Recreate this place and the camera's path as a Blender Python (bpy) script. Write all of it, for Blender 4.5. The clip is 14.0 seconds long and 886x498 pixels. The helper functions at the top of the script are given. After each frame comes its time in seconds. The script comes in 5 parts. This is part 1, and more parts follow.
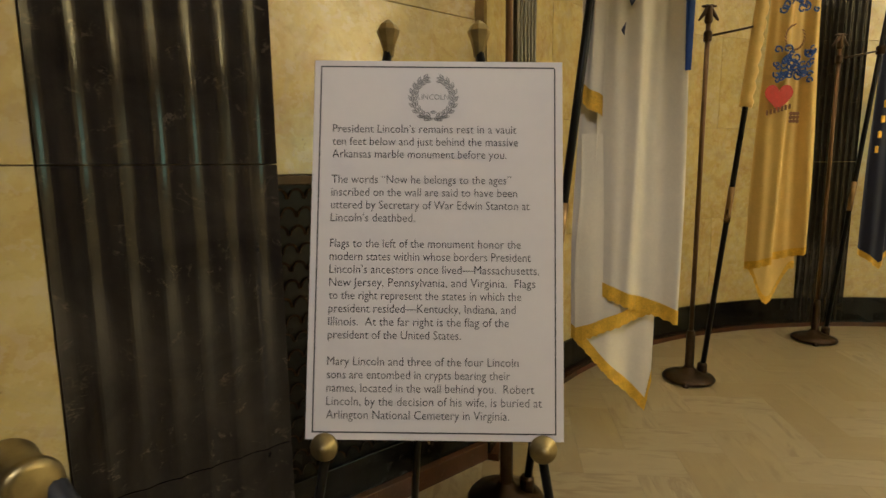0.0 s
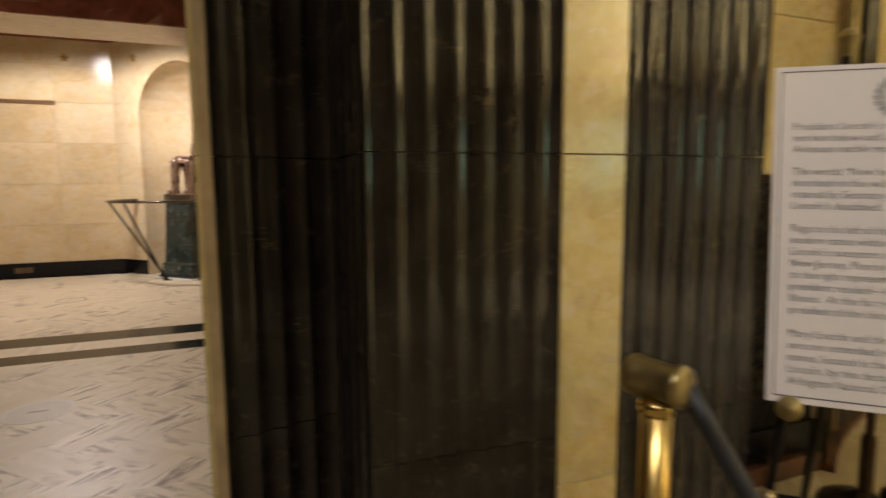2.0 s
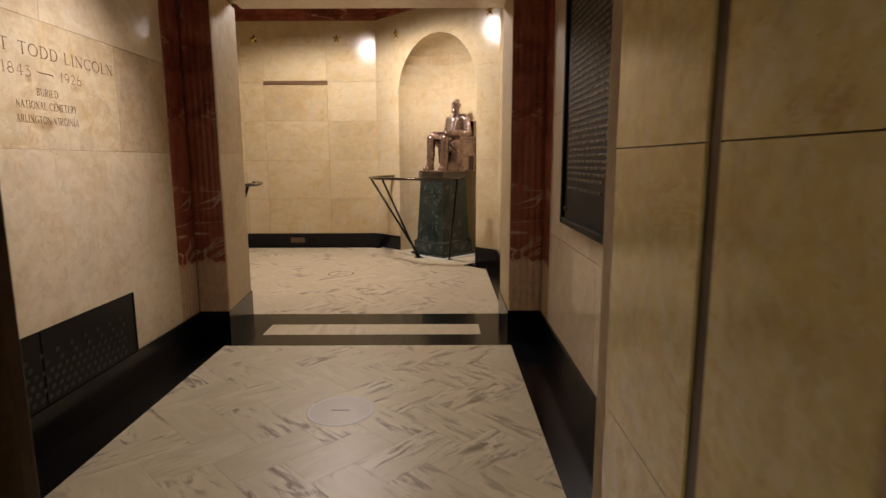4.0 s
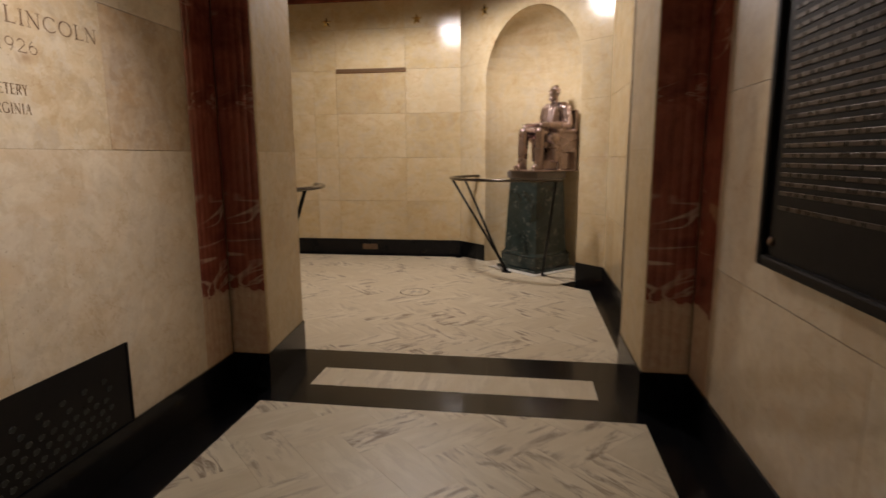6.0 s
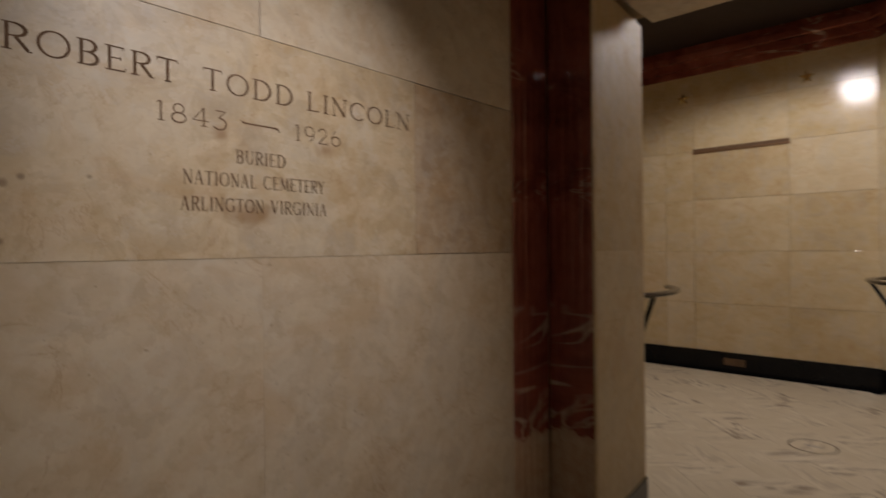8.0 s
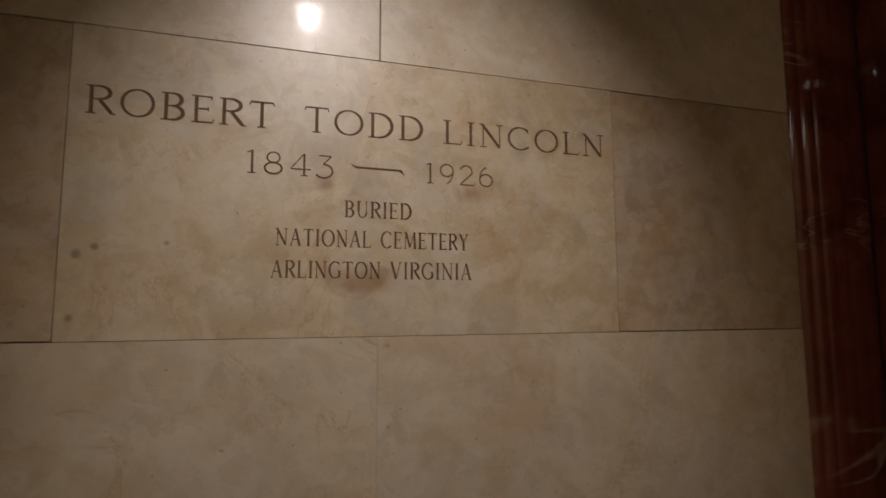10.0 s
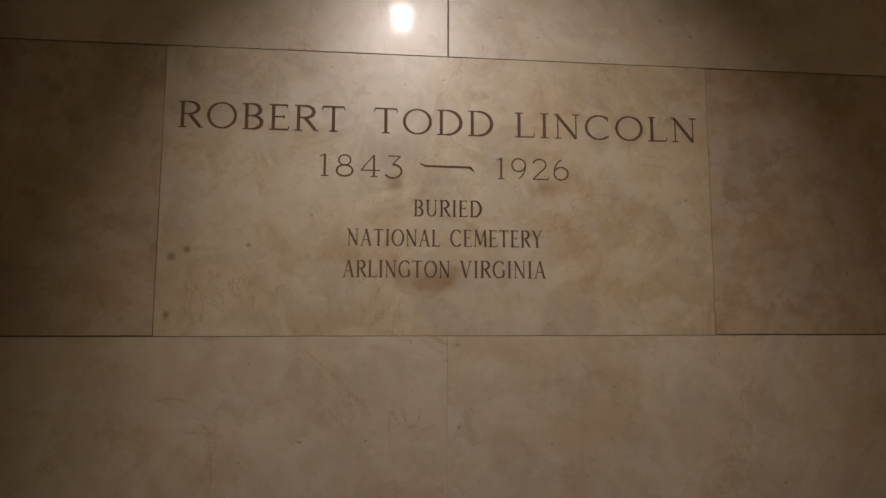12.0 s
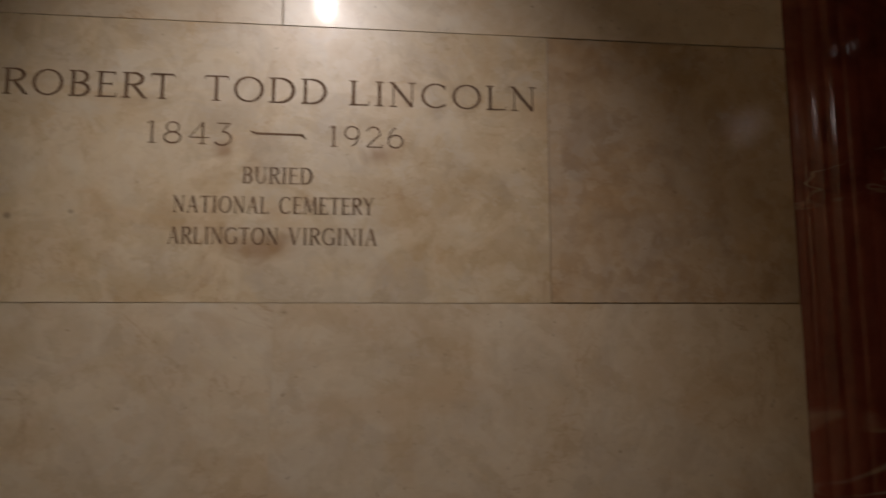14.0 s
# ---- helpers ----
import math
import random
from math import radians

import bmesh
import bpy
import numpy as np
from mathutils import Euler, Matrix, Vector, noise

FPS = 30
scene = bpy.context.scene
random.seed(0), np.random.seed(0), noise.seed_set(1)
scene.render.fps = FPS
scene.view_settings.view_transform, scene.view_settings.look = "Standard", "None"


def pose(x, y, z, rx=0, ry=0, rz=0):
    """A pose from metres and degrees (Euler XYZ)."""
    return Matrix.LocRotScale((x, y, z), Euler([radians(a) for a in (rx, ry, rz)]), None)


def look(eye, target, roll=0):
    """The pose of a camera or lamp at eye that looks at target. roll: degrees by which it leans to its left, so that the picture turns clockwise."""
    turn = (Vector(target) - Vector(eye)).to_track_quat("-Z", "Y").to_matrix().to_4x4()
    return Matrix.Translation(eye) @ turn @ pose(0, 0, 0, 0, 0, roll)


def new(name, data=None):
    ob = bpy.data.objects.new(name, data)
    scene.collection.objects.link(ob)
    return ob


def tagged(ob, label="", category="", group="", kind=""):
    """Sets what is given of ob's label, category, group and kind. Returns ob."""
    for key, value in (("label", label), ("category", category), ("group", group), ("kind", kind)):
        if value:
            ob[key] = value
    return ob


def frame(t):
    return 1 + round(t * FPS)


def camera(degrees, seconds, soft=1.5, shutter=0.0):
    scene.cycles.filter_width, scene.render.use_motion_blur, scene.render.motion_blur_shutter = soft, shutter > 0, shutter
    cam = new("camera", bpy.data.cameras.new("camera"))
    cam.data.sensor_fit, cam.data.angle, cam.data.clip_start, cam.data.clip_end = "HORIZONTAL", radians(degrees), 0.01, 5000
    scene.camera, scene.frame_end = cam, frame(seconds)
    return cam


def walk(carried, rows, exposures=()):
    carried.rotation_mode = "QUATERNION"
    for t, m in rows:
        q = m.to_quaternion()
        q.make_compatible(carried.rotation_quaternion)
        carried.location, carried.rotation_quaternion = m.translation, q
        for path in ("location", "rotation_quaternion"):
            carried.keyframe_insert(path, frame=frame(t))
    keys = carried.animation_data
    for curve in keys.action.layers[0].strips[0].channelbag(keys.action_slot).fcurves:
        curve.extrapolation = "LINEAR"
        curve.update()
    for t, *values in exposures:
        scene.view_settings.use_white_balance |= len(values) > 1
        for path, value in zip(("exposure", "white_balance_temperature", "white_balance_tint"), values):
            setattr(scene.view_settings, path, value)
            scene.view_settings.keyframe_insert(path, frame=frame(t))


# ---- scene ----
cam = camera(77.2, 14.0, 1.5, 0.5)
PATH = [
    (0, (-1.033, -0.63, 1.38), (-2.577, 0.607, 1.088), -0.6),
    (0.5, (-1.021, -0.752, 1.375), (-2.585, 0.462, 1.094), -0.6),
    (1, (-1.02, -1.041, 1.363), (-2.634, 0.112, 1.107), -0.6),
    (1.5, (-1.036, -1.256, 1.351), (-2.753, -0.256, 1.12), -0.7),
    (2, (-1.17, -1.422, 1.325), (-3.028, -0.72, 1.095), -0.4),
    (2.5, (-1.375, -1.581, 1.339), (-3.309, -1.139, 1.085), -0.2),
    (3, (-1.586, -1.75, 1.336), (-3.561, -1.583, 1.071), -0.2),
    (3.2, (-1.683, -1.823, 1.344), (-3.661, -1.712, 1.071), -0.2),
    (5.3, (-2.857, -2.081, 1.362), (-4.824, -2.18, 1.015), -0.2),
    (5.5, (-2.973, -2.111, 1.361), (-4.939, -2.236, 1.018), -0.2),
    (6, (-3.253, -2.133, 1.383), (-5.204, -2.424, 1.055), -0.3),
    (6.5, (-3.483, -2.21, 1.369), (-5.382, -2.753, 1.056), -0.3),
    (7, (-3.696, -2.344, 1.399), (-5.518, -3.123, 1.127), -0.3),
    (7.5, (-3.898, -2.418, 1.413), (-5.587, -3.478, 1.251), -0.4),
    (8, (-4.063, -2.508, 1.437), (-5.536, -3.860, 1.436), -0.6),
    (8.5, (-4.226, -2.718, 1.464), (-5.522, -4.242, 1.499), 0.2),
    (10.8, (-4.696, -2.727, 1.492), (-5.007, -4.687, 1.745), 0.1),
    (11, (-4.694, -2.729, 1.505), (-4.978, -4.697, 1.722), 0.3),
    (11.5, (-4.705, -2.729, 1.487), (-4.923, -4.706, 1.699), 0.1),
    (12, (-4.719, -2.727, 1.491), (-4.901, -4.71, 1.674), 0.2),
    (12.5, (-4.728, -2.728, 1.495), (-4.904, -4.713, 1.666), 0.1),
    (13, (-4.784, -2.723, 1.473), (-4.935, -4.709, 1.655), 0.2),
    (13.5, (-4.905, -2.7, 1.467), (-5.036, -4.69, 1.625), 0.1),
    (14, (-5.076, -2.708, 1.412), (-5.256, -4.689, 1.616), 0.1),
]
walk(cam, [(t, look(eye, target, roll)) for t, eye, target, roll in PATH],
     [(0.0, -0.05, 6300, 9), (1.0, 0.0, 6300, 9), (1.6, 0.2, 6350, 9), (2.2, 0.1, 6650, 11), (3.2, 0.0, 6850, 11), (5.3, -0.4, 6550, 10), (6.2, -0.5, 6500, 10),
      (7.0, -0.85, 6450, 10), (7.5, -1.0, 6400, 10), (8.0, -1.2, 6350, 10), (8.7, -1.45, 6350, 10), (10.8, -1.5, 6500, 10), (14.0, -1.5, 6500, 10)])

# ---- world and light ----
world = bpy.data.worlds.new("world")
scene.world = world
world.use_nodes = True
world.node_tree.nodes["Background"].inputs[0].default_value = (0.02, 0.018, 0.015, 1)
world.node_tree.nodes["Background"].inputs[1].default_value = 0.02


def lamp(name, kind, place, watts, colour, size=0.1, target=None, spread=None, cone=None, blend=0.5, length=0.0):
    data = bpy.data.lights.new(name, kind)
    data.energy, data.color = watts, colour
    if kind == "AREA":
        data.shape, data.size = "DISK", size
        if length:
            data.shape, data.size_y = "RECTANGLE", length
        if spread:
            data.spread = radians(spread)
    else:
        data.shadow_soft_size = size
    if kind == "SPOT":
        data.spot_size, data.spot_blend = radians(cone), blend
    ob = new(name, data)
    ob.matrix_world = look(place, target or (place[0], place[1], place[2] - 1))
    return ob


LEFT_WALL = -3.875
WARM, NEUTRAL = (0.97, 0.98, 1.0), (1.0, 0.895, 0.86)
lamp("corridor_spot", "SPOT", (-4.75, -2.52, 2.80), 190, NEUTRAL, 0.014, (-4.92, LEFT_WALL, 1.50), cone=57, blend=1.0)
lamp("corridor_downlight", "AREA", (-4.75, -2.52, 2.845), 3.0, NEUTRAL, 0.13, spread=175)
lamp("room_lamp", "SPOT", (-9.03, -3.37, 3.46), 300, NEUTRAL, 0.18, cone=168, blend=0.25)
lamp("room_spot_niche", "SPOT", (-9.0, -3.05, 3.44), 130, NEUTRAL, 0.05, (-10.2, -2.1, 1.7), cone=70, blend=0.8)
# uplights on the chamber's ledge, unseen but inferred; the east one brightens pilaster reflections
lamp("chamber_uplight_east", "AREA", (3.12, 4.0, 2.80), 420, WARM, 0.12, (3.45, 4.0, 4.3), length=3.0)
lamp("chamber_uplight_south", "AREA", (0.6, -5.0, 3.16), 8, WARM, 4.5, (0.6, -4.9, 4.3), length=0.15)
for k in range(4):
    g = math.pi * (0.62 + 0.16 * k)
    lamp("chamber_uplight_apse", "AREA", (-0.1 + 3.06 * math.cos(g), 2.8 + 3.06 * math.sin(g), 3.16), 16, WARM, 0.22, (-0.1 + 2.9 * math.cos(g), 2.8 + 2.9 * math.sin(g), 4.3))
# added spot that brightens the notice board; its source is not known
lamp("board_fill_spot", "SPOT", (0.4, -1.9, 4.2), 170, (0.97, 0.93, 0.95), 0.05, (-1.85, 0.25, 1.2), cone=36, blend=0.8)
# added fills without a fixture: doorway reveal, then what the pilasters reflect
lamp("chamber_fill", "AREA", (0.2, -3.0, 4.24), 34, (1.0, 0.93, 0.82), 0.4, spread=130)
lamp("chamber_fill", "AREA", (2.1, 3.1, 4.24), 150, (1.0, 0.95, 0.86), 0.4, spread=90)

# ---- materials ----


def nodes(name, rough=0.4, metal=0.0, coat=0.0):
    m = bpy.data.materials.new(name)
    m.use_nodes = True
    t = m.node_tree
    b = t.nodes["Principled BSDF"]
    b.inputs["Roughness"].default_value, b.inputs["Metallic"].default_value = rough, metal
    b.inputs["Coat Weight"].default_value = coat
    b.inputs["Coat Roughness"].default_value = 0.08
    return m, t, b


def add(t, kind, **values):
    n = t.nodes.new(kind)
    for k, v in values.items():
        n.inputs[k].default_value = v
    return n


def coords(t, scale=(1, 1, 1), shift=True):
    """Local coordinates, shifted for every object by its own random amount."""
    c = t.nodes.new("ShaderNodeTexCoord")
    mp = add(t, "ShaderNodeMapping", Scale=scale)
    if shift:
        info = t.nodes.new("ShaderNodeObjectInfo")
        mul = t.nodes.new("ShaderNodeVectorMath")
        mul.operation = "MULTIPLY"
        comb = t.nodes.new("ShaderNodeCombineXYZ")
        for i in range(3):
            t.links.new(info.outputs["Random"], comb.inputs[i])
        t.links.new(comb.outputs[0], mul.inputs[0])
        mul.inputs[1].default_value = (31.0, 47.0, 19.0)
        t.links.new(mul.outputs[0], mp.inputs["Location"])
    t.links.new(c.outputs["Object"], mp.inputs["Vector"])
    return mp.outputs[0]


def noise_tex(t, vec, scale, detail=5.0, rough=0.55, warp=0.0):
    n = add(t, "ShaderNodeTexNoise", Scale=scale, Detail=detail, Roughness=rough, Distortion=warp)
    t.links.new(vec, n.inputs["Vector"])
    return n.outputs["Fac"]


def ramp(t, fac, stops):
    r = t.nodes.new("ShaderNodeValToRGB")
    while len(r.color_ramp.elements) < len(stops):
        r.color_ramp.elements.new(0.5)
    for e, (p, c) in zip(r.color_ramp.elements, stops):
        e.position = p
        e.color = (*c, 1) if len(c) == 3 else c
    t.links.new(fac, r.inputs[0])
    return r.outputs[0]


def mix(t, fac, a, b, mode="MIX"):
    m = t.nodes.new("ShaderNodeMix")
    m.data_type, m.blend_type = "RGBA", mode
    for sock, v in ((m.inputs[0], fac), (m.inputs[6], a), (m.inputs[7], b)):
        if hasattr(v, "links"):
            t.links.new(v, sock)
        elif isinstance(v, (int, float)):
            sock.default_value = v
        else:
            sock.default_value = (*v, 1)
    return m.outputs[2]


def bump(t, b, height, strength=0.2, distance=0.002):
    n = add(t, "ShaderNodeBump", Strength=strength, Distance=distance)
    t.links.new(height, n.inputs["Height"])
    t.links.new(n.outputs[0], b.inputs["Normal"])


def rough_from(t, b, fac, lo, hi):
    r = add(t, "ShaderNodeMapRange")
    r.inputs["To Min"].default_value, r.inputs["To Max"].default_value = lo, hi
    t.links.new(fac, r.inputs["Value"])
    t.links.new(r.outputs[0], b.inputs["Roughness"])


def cream_marble(name, light, mid, dark, lo=0.09, hi=0.19, tone=0.28, stains=(), gloss=0.5, grain=1.0, polish=0.0):
    """Warm travertine-like marble: cloudy patches, ochre stains, fine pits, a tone for each slab."""
    m, t, b = nodes(name)
    v = coords(t)
    cloud = noise_tex(t, v, 2.2, 6, 0.6, 0.6)
    fine = noise_tex(t, v, 14, 6, 0.65, 0.3)
    stain = noise_tex(t, coords(t, (1.0, 1.0, 1.6)), 3.1, 4, 0.5, 1.2)
    c = ramp(t, cloud, [(0.40, dark), (0.5, mid), (0.59, light)])
    blotch = noise_tex(t, v, 7.5, 5, 0.60, 1.1)
    lean = add(t, "ShaderNodeMapping", Rotation=(0.0, radians(38), 0.0), Scale=(1.0, 1.0, 3.2))
    t.links.new(v, lean.inputs["Vector"])
    drift = noise_tex(t, lean.outputs[0], 3.4, 6, 0.6, 0.7)
    c = mix(t, 0.35, c, ramp(t, drift, [(0.38, dark), (0.5, mid), (0.60, light)]))
    c = mix(t, 0.62 * grain, c, ramp(t, blotch, [(0.42, dark), (0.49, mid), (0.55, light)]))
    warmth = noise_tex(t, v, 4.2, 7, 0.7, 0.9)
    c = mix(t, 0.36, c, ramp(t, warmth, [(0.40, (0.44, 0.40, 0.35)), (0.50, mid), (0.60, (0.50, 0.31, 0.13))]))
    c = mix(t, 0.13, c, ramp(t, fine, [(0.38, dark), (0.62, light)]))
    ochre = ramp(t, stain, [(0.58, (0, 0, 0)), (0.74, (1, 1, 1))])
    gain = t.nodes.new("ShaderNodeMath")
    gain.operation = "MULTIPLY"
    gain.inputs[1].default_value = 0.6
    t.links.new(ochre, gain.inputs[0])
    c = mix(t, gain.outputs[0], c, (0.46, 0.27, 0.11))
    info = t.nodes.new("ShaderNodeObjectInfo")
    c = mix(t, tone, c, ramp(t, info.outputs["Random"], [(0.0, (0.40, 0.28, 0.15)), (0.5, mid), (1.0, (0.72, 0.64, 0.50))]))
    flake = noise_tex(t, v, 30, 7, 0.7, 0.6)
    c = mix(t, 0.08 * grain, c, ramp(t, flake, [(0.38, dark), (0.50, mid), (0.62, (0.72, 0.66, 0.56))]))
    # small broken fragments, chalky grey to ochre
    push = add(t, "ShaderNodeTexNoise", Scale=16.0, Detail=5.0, Roughness=0.65)
    t.links.new(v, push.inputs["Vector"])
    warped = t.nodes.new("ShaderNodeVectorMath")
    warped.operation = "MULTIPLY_ADD"
    warped.inputs[1].default_value = (0.14, 0.14, 0.14)
    t.links.new(push.outputs["Color"], warped.inputs[0])
    t.links.new(v, warped.inputs[2])
    cell = add(t, "ShaderNodeTexVoronoi", Scale=30.0)
    t.links.new(warped.outputs[0], cell.inputs["Vector"])
    chip = t.nodes.new("ShaderNodeSeparateColor")
    t.links.new(cell.outputs["Color"], chip.inputs[0])
    c = mix(t, 0.20 * grain, c, ramp(t, chip.outputs[0], [(0.0, dark), (0.25, mid), (0.6, light), (0.85, (0.66, 0.62, 0.55)), (1.0, (0.52, 0.34, 0.16))]))
    pits = noise_tex(t, v, 60, 2, 0.5)
    c = mix(t, ramp(t, pits, [(0.70, (0, 0, 0)), (0.78, (0.5, 0.5, 0.5))]), c, (0.22, 0.13, 0.06))
    for x, z, r, h in stains:   # rust bleeding from the carving, and old spots
        tc = t.nodes.new("ShaderNodeTexCoord")
        mp = add(t, "ShaderNodeMapping", Location=(-x / r, 0, -z / (r * h)), Scale=(1 / r, 0, 1 / (r * h)))
        ln = t.nodes.new("ShaderNodeVectorMath")
        ln.operation = "LENGTH"
        t.links.new(tc.outputs["Object"], mp.inputs["Vector"])
        t.links.new(mp.outputs[0], ln.inputs[0])
        wob = t.nodes.new("ShaderNodeMath")
        wob.operation = "MULTIPLY_ADD"
        wob.inputs[1].default_value, wob.inputs[2].default_value = 1.6, -0.8
        t.links.new(blotch, wob.inputs[0])
        both = t.nodes.new("ShaderNodeMath")
        t.links.new(ln.outputs["Value"], both.inputs[0])
        t.links.new(wob.outputs[0], both.inputs[1])
        c = mix(t, ramp(t, both.outputs[0], [(0.2, (0.62, 0.62, 0.62)), (0.95, (0, 0, 0))]), c, (0.30, 0.155, 0.055) if r > 0.012 else (0.16, 0.09, 0.05))
    seam = ramp(t, noise_tex(t, v, 1.3, 9, 0.62, 1.4), [(0.494, (0, 0, 0)), (0.5, (0.45, 0.45, 0.45)), (0.506, (0, 0, 0))])
    c = mix(t, mix(t, 1.0, seam, ramp(t, warmth, [(0.45, (0, 0, 0)), (0.58, (1, 1, 1))]), "MULTIPLY"), c, (0.34, 0.19, 0.08))
    b.inputs["Specular IOR Level"].default_value = gloss
    t.links.new(c, b.inputs["Base Color"])
    if polish:   # a clear polish over hazier stone
        b.inputs["Coat Weight"].default_value, b.inputs["Coat Roughness"].default_value = polish, 0.06
        rough_from(t, b, blotch, lo + 0.24, hi + 0.30)
    else:
        rough_from(t, b, blotch, lo, hi)
    bump(t, b, fine, 0.06, 0.001)
    return m


def red_marble(name):
    m, t, b = nodes(name)
    v = coords(t, shift=False)
    patch = noise_tex(t, v, 2.6, 6, 0.6, 1.5)
    fine = noise_tex(t, v, 22, 5, 0.6, 0.4)
    wave = add(t, "ShaderNodeTexNoise", Scale=1.0, Detail=3.5, Roughness=0.5, Distortion=0.9)
    t.links.new(coords(t, (0.9, 0.9, 2.6), False), wave.inputs["Vector"])
    c = ramp(t, patch, [(0.28, (0.13, 0.030, 0.023)), (0.5, (0.29, 0.078, 0.055)), (0.74, (0.44, 0.155, 0.11))])
    c = mix(t, 0.25, c, ramp(t, fine, [(0.3, (0.06, 0.012, 0.010)), (0.7, (0.27, 0.09, 0.05))]))
    vein = ramp(t, wave.outputs["Fac"], [(0.492, (0, 0, 0)), (0.499, (0.8, 0.8, 0.8)), (0.503, (0.8, 0.8, 0.8)), (0.510, (0, 0, 0))])
    c = mix(t, mix(t, 1.0, vein, ramp(t, noise_tex(t, v, 3.3, 3, 0.5), [(0.42, (0, 0, 0)), (0.6, (1, 1, 1))]), "MULTIPLY"), c, (0.60, 0.44, 0.33))
    wide = ramp(t, wave.outputs["Fac"], [(0.66, (0, 0, 0)), (0.675, (0.8, 0.8, 0.8))])
    c = mix(t, wide, c, (0.42, 0.24, 0.14))
    # the foot of the slabs is a pale bed of the same stone
    sep = t.nodes.new("ShaderNodeSeparateXYZ")
    tc = t.nodes.new("ShaderNodeTexCoord")
    t.links.new(tc.outputs["Object"], sep.inputs[0])
    h = t.nodes.new("ShaderNodeMath")
    h.operation = "ADD"
    wob = t.nodes.new("ShaderNodeMath")
    wob.operation = "MULTIPLY"
    wob.inputs[1].default_value = 0.2
    t.links.new(noise_tex(t, v, 5.5, 5, 0.6), wob.inputs[0])
    t.links.new(sep.outputs[2], h.inputs[0])
    t.links.new(wob.outputs[0], h.inputs[1])
    bed = ramp(t, h.outputs[0], [(0.71, (1, 1, 1)), (0.722, (0, 0, 0))])
    c = mix(t, bed, c, ramp(t, fine, [(0.3, (0.46, 0.30, 0.20)), (0.7, (0.58, 0.44, 0.31))]))
    t.links.new(c, b.inputs["Base Color"])
    rough_from(t, b, fine, 0.03, 0.06)
    return m


def dark_marble(name, base, cloud_col, vein_col, vein=0.012, lo=0.08, hi=0.22, scale=3.0, gloss=0.5):
    m, t, b = nodes(name)
    v = coords(t)
    n1 = noise_tex(t, v, scale, 6, 0.62, 1.0)
    n2 = noise_tex(t, v, scale * 6, 5, 0.6, 0.3)
    c = ramp(t, n1, [(0.35, base), (0.75, cloud_col)])
    line = ramp(t, noise_tex(t, v, scale * 1.7, 8, 0.65, 2.0), [(0.5 - vein, (0, 0, 0)), (0.5, (0.6, 0.6, 0.6)), (0.5 + vein, (0, 0, 0))])
    gate = ramp(t, n2, [(0.52, (0, 0, 0)), (0.66, (1, 1, 1))])
    c = mix(t, mix(t, 1.0, line, gate, "MULTIPLY"), c, vein_col)
    t.links.new(c, b.inputs["Base Color"])
    rough_from(t, b, n2, lo, hi)
    b.inputs["Specular IOR Level"].default_value = gloss
    return m


def tile_marble(name, light, mid, streak, amount=0.95):
    """White floor marble, its grey-brown streaks running along each tile."""
    m, t, b = nodes(name)
    v = coords(t, (1.6, 7.0, 1.0))
    s1 = noise_tex(t, v, 2.6, 7, 0.65, 0.8)
    s2 = noise_tex(t, coords(t, (1.0, 3.0, 1.0)), 3.0, 4, 0.5, 0.6)
    info = t.nodes.new("ShaderNodeObjectInfo")
    c = mix(t, ramp(t, s2, [(0.3, (0, 0, 0)), (0.7, (1, 1, 1))]), mid, light)
    edge = mix(t, 1.0, ramp(t, s1, [(0.47, (0, 0, 0)), (0.585, (1, 1, 1))]), ramp(t, s2, [(0.42, (0, 0, 0)), (0.55, (1, 1, 1))]), "MULTIPLY")
    edge = mix(t, 1.0, edge, ramp(t, info.outputs["Random"], [(0.20, (0.16, 0.16, 0.16)), (0.75, (amount, amount, amount))]), "MULTIPLY")
    c = mix(t, edge, c, streak)
    c = mix(t, 0.12, c, ramp(t, info.outputs["Random"], [(0, (0.40, 0.33, 0.24)), (1, (0.85, 0.80, 0.70))]))
    t.links.new(c, b.inputs["Base Color"])
    rough_from(t, b, s2, 0.32, 0.52)
    bump(t, b, s1, 0.1, 0.0008)
    return m


def plain(name, col, rough=0.45, metal=0.0, var=0.25, scale=20.0, relief=0.1, coat=0.0):
    """A paint, metal or cloth with grain and a little wear."""
    m, t, b = nodes(name, rough, metal, coat)
    v = coords(t)
    n1, n2 = noise_tex(t, v, scale, 5, 0.6), noise_tex(t, v, scale / 7, 4, 0.6, 0.5)
    lo, hi = tuple(x * (1 - var) for x in col), tuple(min(1, x * (1 + var)) for x in col)
    c = mix(t, 0.5, ramp(t, n1, [(0.3, lo), (0.7, hi)]), ramp(t, n2, [(0.3, lo), (0.7, hi)]))
    t.links.new(c, b.inputs["Base Color"])
    rough_from(t, b, n2, max(0.03, rough - 0.1), min(1, rough + 0.1))
    if relief:
        bump(t, b, n1, relief, 0.001)
    return m


def glowing(name, col, strength):
    m, t, b = nodes(name)
    b.inputs["Emission Color"].default_value = (*col, 1)
    b.inputs["Emission Strength"].default_value = strength
    b.inputs["Base Color"].default_value = (*col, 1)
    return m


